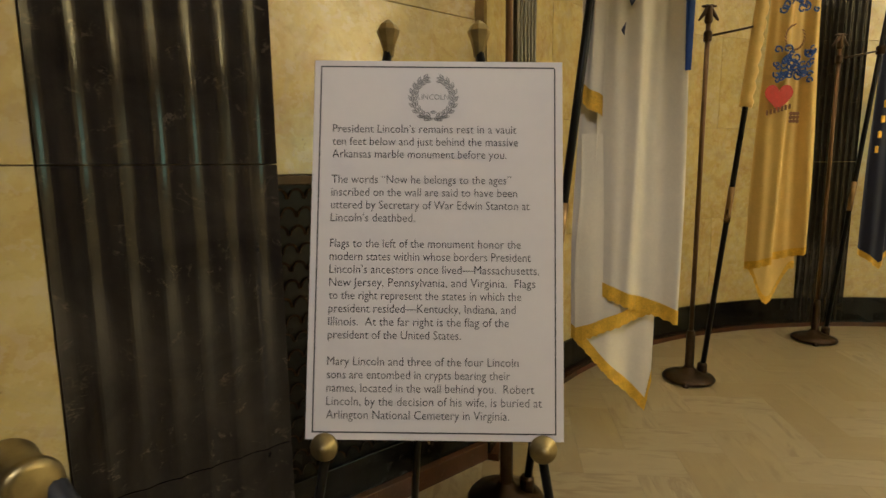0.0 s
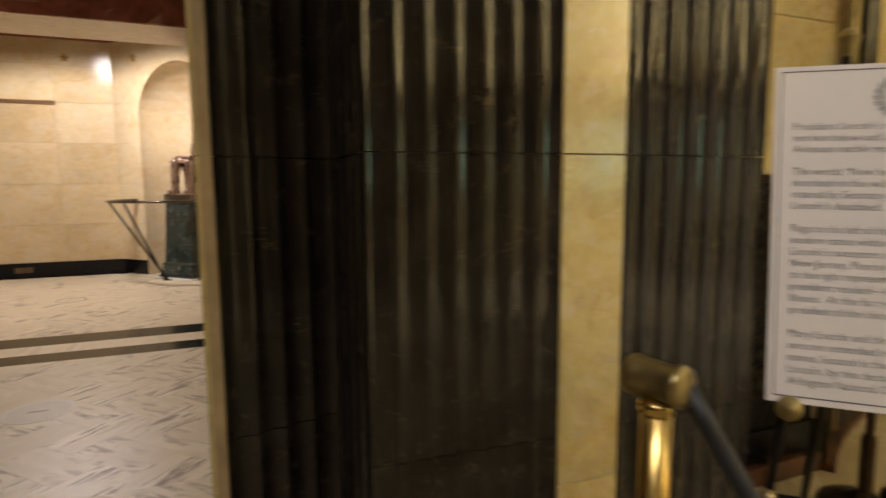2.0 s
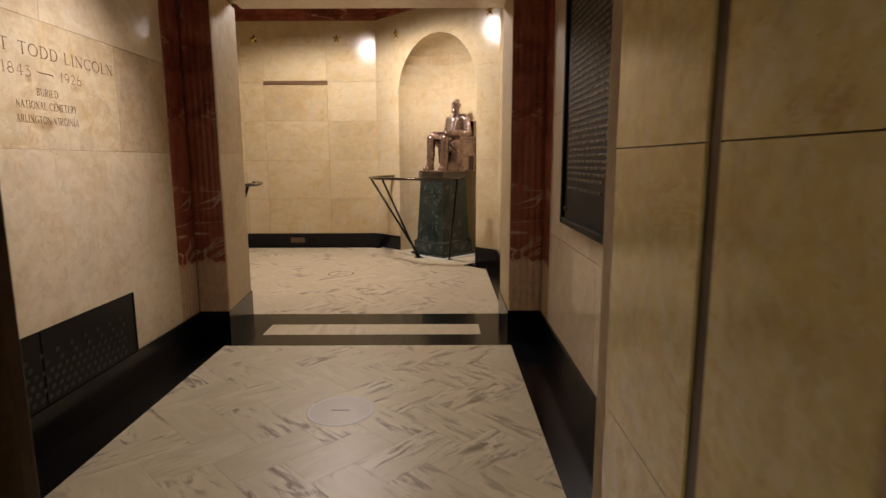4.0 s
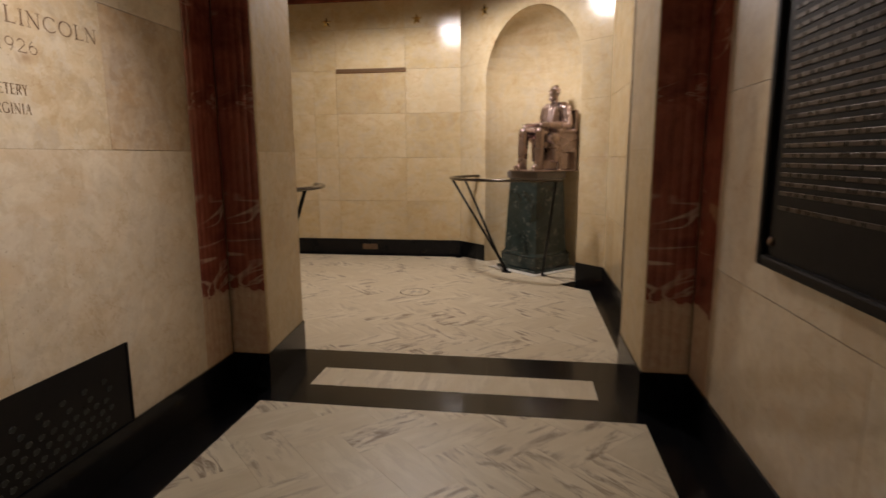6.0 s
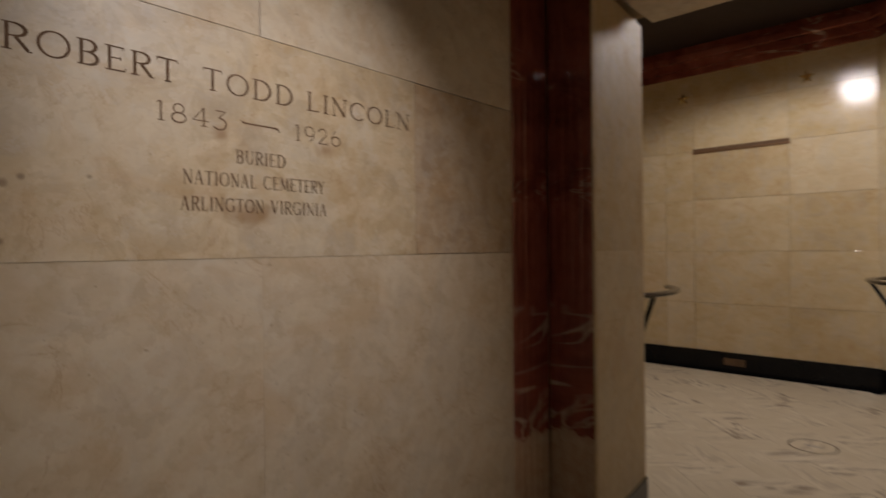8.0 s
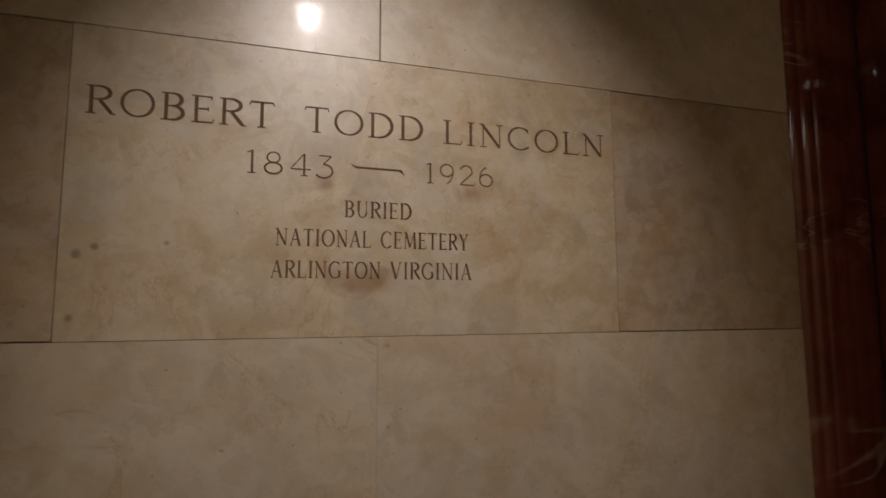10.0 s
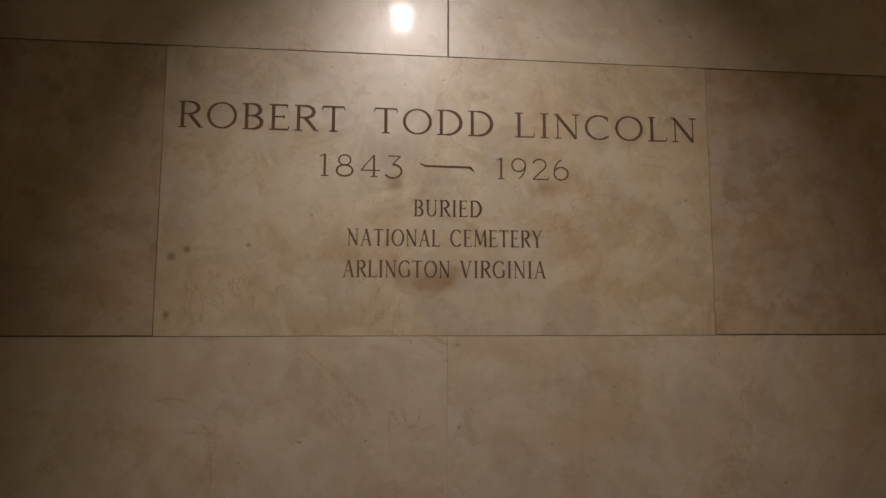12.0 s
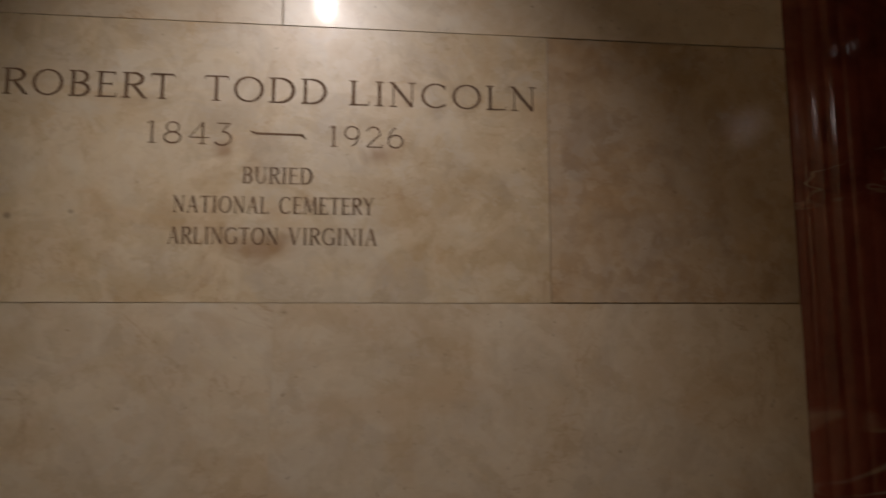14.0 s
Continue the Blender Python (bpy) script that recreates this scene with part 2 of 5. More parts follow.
TAN = cream_marble("tan_brown_marble", (0.56, 0.44, 0.30), (0.45, 0.33, 0.205), (0.28, 0.175, 0.095), 0.09, 0.19, tone=0.1, grain=0.85, polish=0.2)
CREAM = cream_marble("cream_marble", (0.70, 0.61, 0.47), (0.57, 0.465, 0.32), (0.36, 0.25, 0.135), 0.06, 0.15, grain=0.85, gloss=0.8, polish=0.5)
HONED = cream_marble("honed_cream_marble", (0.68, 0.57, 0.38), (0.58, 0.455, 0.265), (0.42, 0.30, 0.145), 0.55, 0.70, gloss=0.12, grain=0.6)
GOLD_CREAM = cream_marble("golden_cream_marble", (0.645, 0.545, 0.245), (0.555, 0.44, 0.17), (0.415, 0.29, 0.085), 0.12, 0.26, 0.12, gloss=0.8)
SX = 6.268
CARVED = cream_marble("carved_cream_marble", (0.69, 0.59, 0.43), (0.57, 0.455, 0.29), (0.36, 0.245, 0.12), tone=0.0, grain=0.9, gloss=0.8, polish=0.5, stains=(
    (SX - 4.725, 1.730, 0.030, 1.0), (SX - 5.045, 1.732, 0.055, 0.6), (SX - 4.80, 1.530, 0.12, 0.35), (SX - 4.28, 1.575, 0.010, 1.1), (SX - 4.31, 1.59, 0.008, 1.0), (SX - 4.275, 1.46, 0.009, 1.0), (SX - 4.43, 1.60, 0.009, 0.8)))
ROOM_CREAM = cream_marble("yellow_cream_marble", (0.69, 0.575, 0.37), (0.58, 0.455, 0.255), (0.45, 0.325, 0.15), 0.10, 0.22, 0.24, grain=0.3)
RED = red_marble("red_marble")
BLACK = dark_marble("black_marble", (0.004, 0.004, 0.005), (0.008, 0.008, 0.009), (0.08, 0.08, 0.08), 0.006, 0.10, 0.25, 3.0, 0.2)
FLUTED = dark_marble("black_veined_marble", (0.014, 0.0115, 0.0105), (0.034, 0.028, 0.024), (0.15, 0.12, 0.085), 0.016, 0.08, 0.18, 3.6, 0.38)
GREEN = dark_marble("green_marble", (0.010, 0.016, 0.014), (0.040, 0.062, 0.060), (0.36, 0.38, 0.34), 0.022, 0.10, 0.22, 2.2)
BROWN = dark_marble("brown_marble", (0.06, 0.025, 0.014), (0.11, 0.045, 0.025), (0.25, 0.14, 0.08), 0.01)
TILE = tile_marble("white_floor_marble", (0.75, 0.67, 0.51), (0.62, 0.53, 0.37), (0.18, 0.11, 0.05))
TILE_TAN = tile_marble("tan_floor_marble", (0.37, 0.30, 0.165), (0.31, 0.245, 0.13), (0.17, 0.12, 0.06), 0.6)
MORTAR = plain("mortar", (0.36, 0.27, 0.17), 0.9)
BRONZE = plain("dark_bronze", (0.06, 0.038, 0.024), 0.32, 0.85, 0.35, 30)
STATUE = plain("brown_bronze", (0.34, 0.255, 0.225), 0.28, 0.95, 0.35, 18, 0.3)
PLATE = plain("black_bronze", (0.0055, 0.0045, 0.0045), 0.50, 0.0, 0.4, 30)
BRASS = plain("brass", (0.62, 0.44, 0.16), 0.22, 1.0, 0.2, 30)
PLATE.node_tree.nodes["Principled BSDF"].inputs["Specular IOR Level"].default_value = 0.12
DULL_BRASS = plain("aged_brass", (0.34, 0.27, 0.13), 0.38, 0.9, 0.35, 30)
BLACK_PAINT = plain("black_lacquer", (0.007, 0.0065, 0.0065), 0.3, 0.0, 0.3, 30, 0.05)
BLACK_PAINT.node_tree.nodes["Principled BSDF"].inputs["Specular IOR Level"].default_value = 0.16
WHITE_BOARD = plain("white_poster_board", (0.74, 0.70, 0.70), 0.55, 0, 0.02, 40, 0.03)
INK = plain("black_ink", (0.035, 0.032, 0.035), 0.6, 0, 0.1)
GREY_INK = plain("grey_ink", (0.30, 0.29, 0.29), 0.6, 0, 0.1)
# letters are flat: this brown holds the stain and the grooves' shade
CUT = plain("stained_and_shaded_carving", (0.135, 0.075, 0.038), 0.8, 0, 0.5, 25)
WHITE_CLOTH = plain("white_silk", (0.80, 0.74, 0.62), 0.5, 0, 0.06, 90)
YELLOW_CLOTH = plain("buff_yellow_silk", (0.76, 0.53, 0.18), 0.45, 0, 0.08, 90)
NAVY_CLOTH = plain("navy_silk", (0.010, 0.014, 0.045), 0.5, 0, 0.1, 90)
BLUE_CLOTH = plain("blue_embroidery", (0.02, 0.08, 0.36), 0.5, 0, 0.2, 90)
RED_CLOTH = plain("red_embroidery", (0.55, 0.03, 0.02), 0.5, 0, 0.2, 90)
FRINGE = plain("gold_fringe", (0.78, 0.46, 0.05), 0.5, 0.2, 0.35, 160, 0.6)
ROPE = plain("black_rope_sleeve", (0.018, 0.020, 0.026), 0.5, 0, 0.3, 60, 0.5)
CEIL = plain("cream_plaster", (0.62, 0.55, 0.42), 0.85)
DARK_CEIL = plain("dark_painted_ceiling", (0.035, 0.022, 0.017), 0.7)
GOLD_CEIL = plain("pale_gold_ceiling", (0.76, 0.68, 0.50), 0.6)

# ---- building helpers ----


def box(bm, a, b, bevel=0.0):
    """Adds a box between two corners; its edges bevelled where wanted."""
    lo, hi = [min(p, q) for p, q in zip(a, b)], [max(p, q) for p, q in zip(a, b)]
    m = Matrix.LocRotScale([(p + q) / 2 for p, q in zip(lo, hi)], None, [q - p for p, q in zip(lo, hi)])
    got = bmesh.ops.create_cube(bm, size=1, matrix=m)
    if bevel:
        edges = {e for v in got["verts"] for e in v.link_edges}
        bmesh.ops.bevel(bm, geom=list(edges), offset=bevel, segments=2, affect="EDGES", profile=0.5)
    return bm


def boxed(a, b, bevel=0.0):
    return box(bmesh.new(), a, b, bevel)


def mesh_of(name, bm, material, smooth=False):
    me = bpy.data.meshes.new(name)
    bm.to_mesh(me)
    bm.free()
    me.materials.append(material)
    if smooth:
        me.shade_smooth()
    return me


def part(name, bm, material, parent=None, label="", smooth=False, m=None):
    """Links a bmesh as one mesh object under its thing."""
    ob = new(name, mesh_of(name, bm, material, smooth))
    if parent is not None:
        ob.parent = parent
    if m is not None:
        ob.matrix_basis = m
    if label:
        ob["label"] = label
    return ob


def holder(name, m, label, category, group="", kind=""):
    ob = new(name)
    ob.empty_display_size = 0.1
    ob.matrix_basis = m
    return tagged(ob, label, category, group, kind)


def tube(points, radius, sides=10, closed=False, taper=None, flat=1.0):
    """A round bar along a line of points; flat squeezes it in height."""
    bm = bmesh.new()
    pts = [Vector(p) for p in points]
    n, rings = len(pts), []
    for i, p in enumerate(pts):
        a = pts[i - 1] if (i or closed) else pts[0]
        b = pts[(i + 1) % n] if (i < n - 1 or closed) else pts[-1]
        d = (b - a).normalized()
        up = Vector((0, 0, 1)) if abs(d.z) < 0.95 else Vector((1, 0, 0))
        s = d.cross(up).normalized()
        u = s.cross(d)
        r = radius if taper is None else taper(i / max(1, n - 1)) * radius
        rings.append([bm.verts.new(p + r * (math.cos(k) * s + math.sin(k) * u * flat)) for k in [2 * math.pi * j / sides for j in range(sides)]])
    for i in range(n if closed else n - 1):
        r0, r1 = rings[i], rings[(i + 1) % n]
        for j in range(sides):
            bm.faces.new((r0[j], r0[(j + 1) % sides], r1[(j + 1) % sides], r1[j]))
    if not closed:
        bm.faces.new(rings[0][::-1])
        bm.faces.new(rings[-1])
    bmesh.ops.recalc_face_normals(bm, faces=bm.faces)
    return bm


def lathe(profile, sides=24):
    """A turned shape from (radius, height) pairs, bottom to top."""
    bm = bmesh.new()
    rings = [[bm.verts.new((r * math.cos(a), r * math.sin(a), z)) for a in [2 * math.pi * j / sides for j in range(sides)]] for r, z in profile]
    for r0, r1 in zip(rings, rings[1:]):
        for j in range(sides):
            bm.faces.new((r0[j], r0[(j + 1) % sides], r1[(j + 1) % sides], r1[j]))
    bm.faces.new(rings[0][::-1])
    bm.faces.new(rings[-1])
    bmesh.ops.recalc_face_normals(bm, faces=bm.faces)
    return bm


def prism(outline, z0, z1):
    """A plan outline drawn up from z0 to z1."""
    bm = bmesh.new()
    lo = [bm.verts.new((x, y, z0)) for x, y in outline]
    hi = [bm.verts.new((x, y, z1)) for x, y in outline]
    n = len(outline)
    for i in range(n):
        bm.faces.new((lo[i], lo[(i + 1) % n], hi[(i + 1) % n], hi[i]))
    bm.faces.new(lo[::-1])
    bm.faces.new(hi)
    bmesh.ops.recalc_face_normals(bm, faces=bm.faces)
    return bm


def fluted(width, z0, z1, count, depth, back=0.03, convex=False, fillet=0.12, steps=9):
    """An upright fluted panel along x from 0 to width; its face looks to +y and lies at y = 0."""
    w = width / count
    outline = [(0, -back)]
    for k in range(count):
        for s in range(steps + 1):
            u = s / steps
            x = w * (k + fillet / 2 + u * (1 - fillet))
            d = (1 - (2 * u - 1) ** 2) * depth
            outline.append((x, -depth + d if convex else -d))
    outline.append((width, -back))
    return prism(outline, z0, z1)


def frame_of(a, b):
    """Axes of a wall from a to b: x along it, y out of its face (to the left of the way), z up."""
    d = Vector((b[0] - a[0], b[1] - a[1], 0))
    return Matrix.Translation((a[0], a[1], 0)) @ Matrix.Rotation(math.atan2(d.y, d.x), 4, "Z"), d.length


def wall(name, a, b, z0, z1, thick, label, slabs=(), material=None, gap=0.0012, backing=None, base=0.0, base_mat=None):
    """A wall whose face runs from a to b: a solid backing, and its slabs as pieces with open joints."""
    m, length = frame_of(a, b)
    ob = new(name, mesh_of(name, boxed((0, -thick, z0), (length, -0.008, z1)), backing or MORTAR))
    ob.matrix_basis = m
    tagged(ob, label, "wall", kind="structure")
    for s in slabs:
        s0, s1, q0, q1 = s[:4]
        part("slab", boxed((s0 + gap, -0.03, q0 + gap), (s1 - gap, 0, q1 - gap), 0.0012), s[4] if len(s) > 4 else material or CREAM, ob)
    if base:
        bb = new("baseboard", mesh_of("baseboard", boxed((0, -0.02, 0), (length, 0.014, base), 0.003), base_mat or BLACK))
        bb.matrix_basis = m
        tagged(bb, "polished black marble baseboard along the wall", "baseboard", kind="structure")
    return ob


def grid(length, rows, width, z_top=None, offset=0.0):
    """Slabs in courses: rows are the joints' heights, every second course shifted by half a slab."""
    out = []
    for i, (q0, q1) in enumerate(zip(rows, rows[1:])):
        x = -(width / 2 if i % 2 else 0) - offset
        while x < length - 1e-3:
            s0, s1 = max(0, x), min(length, x + width)
            if s1 - s0 > 0.04:
                out.append((s0, s1, q0, q1))
            x += width
    return out


def clip(poly, edges):
    """Cuts a plan outline by half planes (point, inward normal)."""
    for (px, py), (nx, ny) in edges:
        out = []
        for i, p in enumerate(poly):
            q = poly[(i + 1) % len(poly)]
            dp, dq = (p[0] - px) * nx + (p[1] - py) * ny, (q[0] - px) * nx + (q[1] - py) * ny
            if dp >= 0:
                out.append(p)
            if (dp > 0 > dq) or (dp < 0 < dq):
                k = dp / (dp - dq)
                out.append((p[0] + k * (q[0] - p[0]), p[1] + k * (q[1] - p[1])))
        poly = out
        if len(poly) < 3:
            return []
    return poly


def inside_edges(outline):
    """Half planes of a convex outline given counter-clockwise."""
    out = []
    for i, p in enumerate(outline):
        q = outline[(i + 1) % len(outline)]
        out.append((p, (-(q[1] - p[1]), q[0] - p[0])))
    return out


def area(poly):
    return 0.5 * abs(sum(p[0] * q[1] - q[0] * p[1] for p, q in zip(poly, poly[1:] + poly[:1])))

# ---- plan ----
LEFT, RIGHT = -3.875, -1.245          # corridor walls
OPEN_L, OPEN_R = -3.655, -1.459       # opening to the chamber
REVEAL_R = OPEN_R - 0.034       # its marble lining stands proud of the corner pilaster
DOOR_L, DOOR_LB, DOOR_R = -3.655, -3.718, -1.488       # opening to the statue room
DOOR_X, DOOR_BACK = -6.268, -6.952    # the wall between corridor and room
MOUTH_IN, MOUTH_OUT = -3.81, -2.484   # the thick wall between corridor and chamber
BASE = 0.215
CORR_TOP, ROOM_TOP, CHAM_TOP = 2.86, 3.80, 4.30
BACK = -10.95
DIAG_A, DIAG_B = (-9.22, -1.30), (-10.95, -3.03)
SIDE = -1.30

# ---- ground slab under everything ----
tagged(part("floor", boxed((-11.4, -7.6, -0.25), (3.6, 6.4, -0.03)), MORTAR), "concrete bed under the marble floors", "floor", kind="structure")

# ---- corridor walls ----
L = MOUTH_IN - DOOR_X
sx = lambda x: x - DOOR_X
VENT_L, VENT_R, VENT_T = sx(-3.95), sx(-5.385), 0.580
slabs = [
    (sx(-5.985), sx(-5.415), 1.418, 2.012, TAN), (sx(-4.252), L, 1.418, 2.012, TAN),
    (sx(-5.985), sx(-4.834), 2.012, CORR_TOP), (sx(-4.834), L, 2.012, CORR_TOP),
]
wall_left = wall("wall_south", (DOOR_X, LEFT), (MOUTH_IN, LEFT), 0, CORR_TOP, 0.3, "cream marble slab wall of the corridor with a carved name", slabs, CREAM, base=BASE)
INSCRIBED = part("slab", boxed((sx(-5.415) + 0.0006, -0.03, 1.4182), (sx(-4.252) - 0.0006, 0, 2.0117)), CARVED, wall_left, "cream marble crypt slab with a carved inscription")

part("slab", boxed((sx(-4.834) - 0.0002, -0.03, VENT_T), (L, 0, 1.4170)), CREAM, wall_left)
bm = prism([(sx(-5.985) + 0.0006, BASE), (VENT_R, BASE), (VENT_R, VENT_T), (sx(-4.834) - 0.0006, VENT_T), (sx(-4.834) - 0.0006, 1.4170), (sx(-5.985) + 0.0006, 1.4170)], 0, 0.03)
bm.transform(Matrix.Rotation(math.pi / 2, 4, "X"))
part("slab", bm, CREAM, wall_left, m=Matrix.Identity(4))


def red_panel(parent, s0, s1, z0, z1, count):
    bm = fluted(s1 - s0, z0, z1, count, 0.002, 0.03, True, 0.1, 5)
    bm.transform(Matrix.Translation((s0, 0, 0)))
    return part("slab", bm, RED, parent, "reeded red marble with pale veins")


red_panel(wall_left, 0, sx(-5.986), BASE, CORR_TOP, 6)
wall_right = wall("wall_north", (MOUTH_IN, RIGHT), (DOOR_X, RIGHT), 0, CORR_TOP, 0.3, "cream marble slab wall of the corridor",
                  [(0, 0.95, BASE, 0.86), (0.95, L - 0.283, BASE, 0.86), (0, 1.1, 0.86, 1.66), (1.1, L - 0.283, 0.86, 1.66), (0, 0.7, 1.66, 2.3), (0.7, L - 0.283, 1.66, 2.3), (0, L - 0.283, 2.3, CORR_TOP)], CREAM, base=BASE)
red_panel(wall_right, L - 0.282, L, BASE, CORR_TOP, 6)

# wall between corridor and room, with its opening
def pier(name, y0, y1, z0, z1, label):
    ob = new(name, mesh_of(name, boxed((DOOR_BACK + 0.02, y0, z0), (DOOR_X - 0.03, y1, z1)), MORTAR))
    return tagged(ob, label, "wall", kind="structure")


for name, y0, y1, inner in (("wall_door_south", LEFT, DOOR_L, 1), ("wall_door_north", DOOR_R, RIGHT, -1)):
    p = pier(name, y0 - (0.3 if inner > 0 else 0), y1 + (-0.075 if inner > 0 else 0.3), 0, 2.62, "doorway pier of red and cream marble")
    bm = fluted(abs(y1 - y0), BASE, 2.605, 5, 0.002, 0.03, True, 0.1, 5)
    part("slab", bm, RED, p, "reeded red marble with pale veins", m=Matrix.Translation((DOOR_X, y1, 0)) @ Matrix.Rotation(-math.pi / 2, 4, "Z"))
    face = DOOR_L if inner > 0 else DOOR_R
    back = DOOR_LB if inner > 0 else DOOR_R
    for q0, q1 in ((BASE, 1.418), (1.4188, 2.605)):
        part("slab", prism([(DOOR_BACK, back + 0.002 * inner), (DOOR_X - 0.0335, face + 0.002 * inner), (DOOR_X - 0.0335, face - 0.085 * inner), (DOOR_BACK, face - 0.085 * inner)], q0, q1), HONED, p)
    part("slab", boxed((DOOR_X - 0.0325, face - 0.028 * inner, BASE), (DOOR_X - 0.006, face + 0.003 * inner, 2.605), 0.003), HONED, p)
    b = part("baseboard", prism([(DOOR_BACK - 0.004, back + 0.012 * inner), (DOOR_X + 0.012, face + 0.012 * inner), (DOOR_X + 0.012, y0 if inner > 0 else y1), (DOOR_BACK - 0.004, y0 if inner > 0 else y1)], 0, BASE), BLACK)
    tagged(b, "black marble base block of the doorway pier", "baseboard", kind="structure")
lint = pier("lintel", LEFT, RIGHT, 2.64, ROOM_TOP, "red marble lintel over the doorway")
lint["category"] = "lintel"
for y0, y1 in ((LEFT, -2.98), (-2.98, -2.1), (-2.1, RIGHT)):
    part("slab", boxed((DOOR_X - 0.03, y0 + 0.001, 2.606), (DOOR_X, y1 - 0.001, CORR_TOP), 0.002), RED, lint, "red marble with pale veins")
for y0, y1 in ((DOOR_L, -2.56), (-2.56, DOOR_R)):
    part("slab", boxed((DOOR_BACK, y0 + 0.001, 2.606), (DOOR_X - 0.032, y1 - 0.001, 2.638), 0.002), CREAM, lint)

# thick wall towards the chamber: reveals of the opening
DEPTH = MOUTH_OUT - MOUTH_IN
for name, a, b, flip in (("wall_mouth_north", (MOUTH_OUT + 0.006, REVEAL_R), (MOUTH_IN, REVEAL_R), 1), ("wall_mouth_south", (MOUTH_IN, OPEN_L), (MOUTH_OUT, OPEN_L), 0)):
    g = 0.66 if flip else DEPTH - 0.66
    sl = []
    for z0, z1 in ((0.0, 0.62), (0.62, 1.39), (1.39, 2.2), (2.2, CHAM_TOP)):
        sl += [(0, g - 0.028, z0, z1), (g + 0.028, DEPTH, z0, z1)]
    w = wall(name, a, b, 0, CHAM_TOP, 0.034 if flip else 0.2, "golden cream marble reveal of the chamber doorway", sl, GOLD_CREAM)
    part("groove", boxed((g - 0.0275, -0.03, 0), (g + 0.0275, -0.006, CHAM_TOP)), BRONZE, w, "dark bronze gate track")
    e = Vector((MOUTH_IN, REVEAL_R if flip else OPEN_L, 0))
    side = RIGHT if flip else LEFT
    r = wall(name + "_return", (MOUTH_IN, REVEAL_R) if flip else (MOUTH_IN, LEFT), (MOUTH_IN, RIGHT) if flip else (MOUTH_IN, OPEN_L), 0, CORR_TOP, 0.1, "cream marble return of the corridor wall", [(0, abs(side - e.y), 0, 1.39), (0, abs(side - e.y), 1.39, CORR_TOP)], CREAM)

# ---- ceilings ----
tagged(part("ceiling", boxed((DOOR_X, LEFT - 0.3, CORR_TOP), (MOUTH_IN, RIGHT + 0.3, CORR_TOP + 0.15)), CEIL), "cream plaster ceiling of the corridor", "ceiling", kind="structure")
tagged(part("ceiling", boxed((MOUTH_IN, OPEN_L - 0.4, 2.75), (MOUTH_OUT + 0.2, OPEN_R + 0.4, CORR_TOP + 0.15)), GOLD_CREAM), "cream marble soffit of the chamber doorway", "ceiling", kind="structure")
tagged(part("ceiling", boxed((-11.4, -7.6, ROOM_TOP), (DOOR_BACK, SIDE + 0.3, ROOM_TOP + 0.15)), DARK_CEIL), "dark painted ceiling of the statue room", "ceiling", kind="structure")
tagged(part("ceiling", boxed((MOUTH_OUT - 0.9, -5.6, CHAM_TOP), (3.6, 6.4, CHAM_TOP + 0.15)), GOLD_CEIL), "gold leaf ceiling of the burial chamber", "ceiling", kind="structure")

tagged(part("lintel_chamber", boxed((-2.62, OPEN_L - 0.35, CORR_TOP + 0.15), (-2.30, OPEN_R + 0.35, CHAM_TOP)), GOLD_CREAM), "golden cream marble above the chamber doorway", "lintel", kind="structure")
# ---- statue room walls ----
ROWS_R = (BASE, 0.77, 1.374, 1.978, 2.565, 3.10, 3.46)


def room_slabs(length, cuts):
    return [(s0, s1, q0, q1) for q0, q1 in zip(ROWS_R, ROWS_R[1:]) for s0, s1 in zip(cuts, cuts[1:])]


yy = lambda y: -3.03 - y
cuts = [0, yy(-3.79), yy(-4.77), yy(-5.1), 2.51]
wall("wall_west", (BACK, -3.03), (BACK, -5.54), 0, ROOM_TOP, 0.3, "cream marble slab wall of the statue room", room_slabs(2.51, cuts), ROOM_CREAM, base=BASE)
wall("wall_room_southwest", (BACK, -5.54), (-9.22, -7.25), 0, ROOM_TOP, 0.3, "cream marble slab wall of the statue room", room_slabs(2.43, (0, 0.8, 1.6, 2.43)), ROOM_CREAM, base=BASE)
wall("wall_room_south", (-9.22, -7.25), (DOOR_BACK, -7.25), 0, ROOM_TOP, 0.3, "cream marble slab wall of the statue room", room_slabs(2.268, (0, 0.8, 1.6, 2.268)), ROOM_CREAM, base=BASE)
wall("wall_room_east", (DOOR_BACK, -7.25), (DOOR_BACK, LEFT + 0.002), 0, ROOM_TOP, 0.3, "cream marble slab wall of the statue room", room_slabs(3.37, (0, 0.9, 1.8, 2.7, 3.37)), ROOM_CREAM, base=BASE)
part("slab", boxed((DOOR_BACK - 0.004, DOOR_L, 2.64), (DOOR_BACK + 0.022, DOOR_R, 3.46), 0.002), ROOM_CREAM, lint)
part("slab", boxed((DOOR_BACK - 0.004, LEFT + 0.003, BASE), (DOOR_BACK + 0.019, DOOR_LB - 0.024, 3.46), 0.002), ROOM_CREAM, lint)
part("slab", boxed((DOOR_BACK - 0.004, DOOR_R + 0.032, BASE), (DOOR_BACK + 0.019, SIDE, 3.46), 0.002), ROOM_CREAM, lint)
wall("wall_room_north", (DOOR_BACK, SIDE), DIAG_A, 0, ROOM_TOP, 0.3, "cream marble slab wall of the statue room", room_slabs(2.268, (0, 0.55, 1.08, 1.14, 1.7, 2.268)), ROOM_CREAM, base=BASE)

# diagonal wall with the arched niche
DM, DL = frame_of(DIAG_A, DIAG_B)
NC, NR, NZ = 1.15, 0.775, 2.31   # niche: centre along the wall, radius, springing


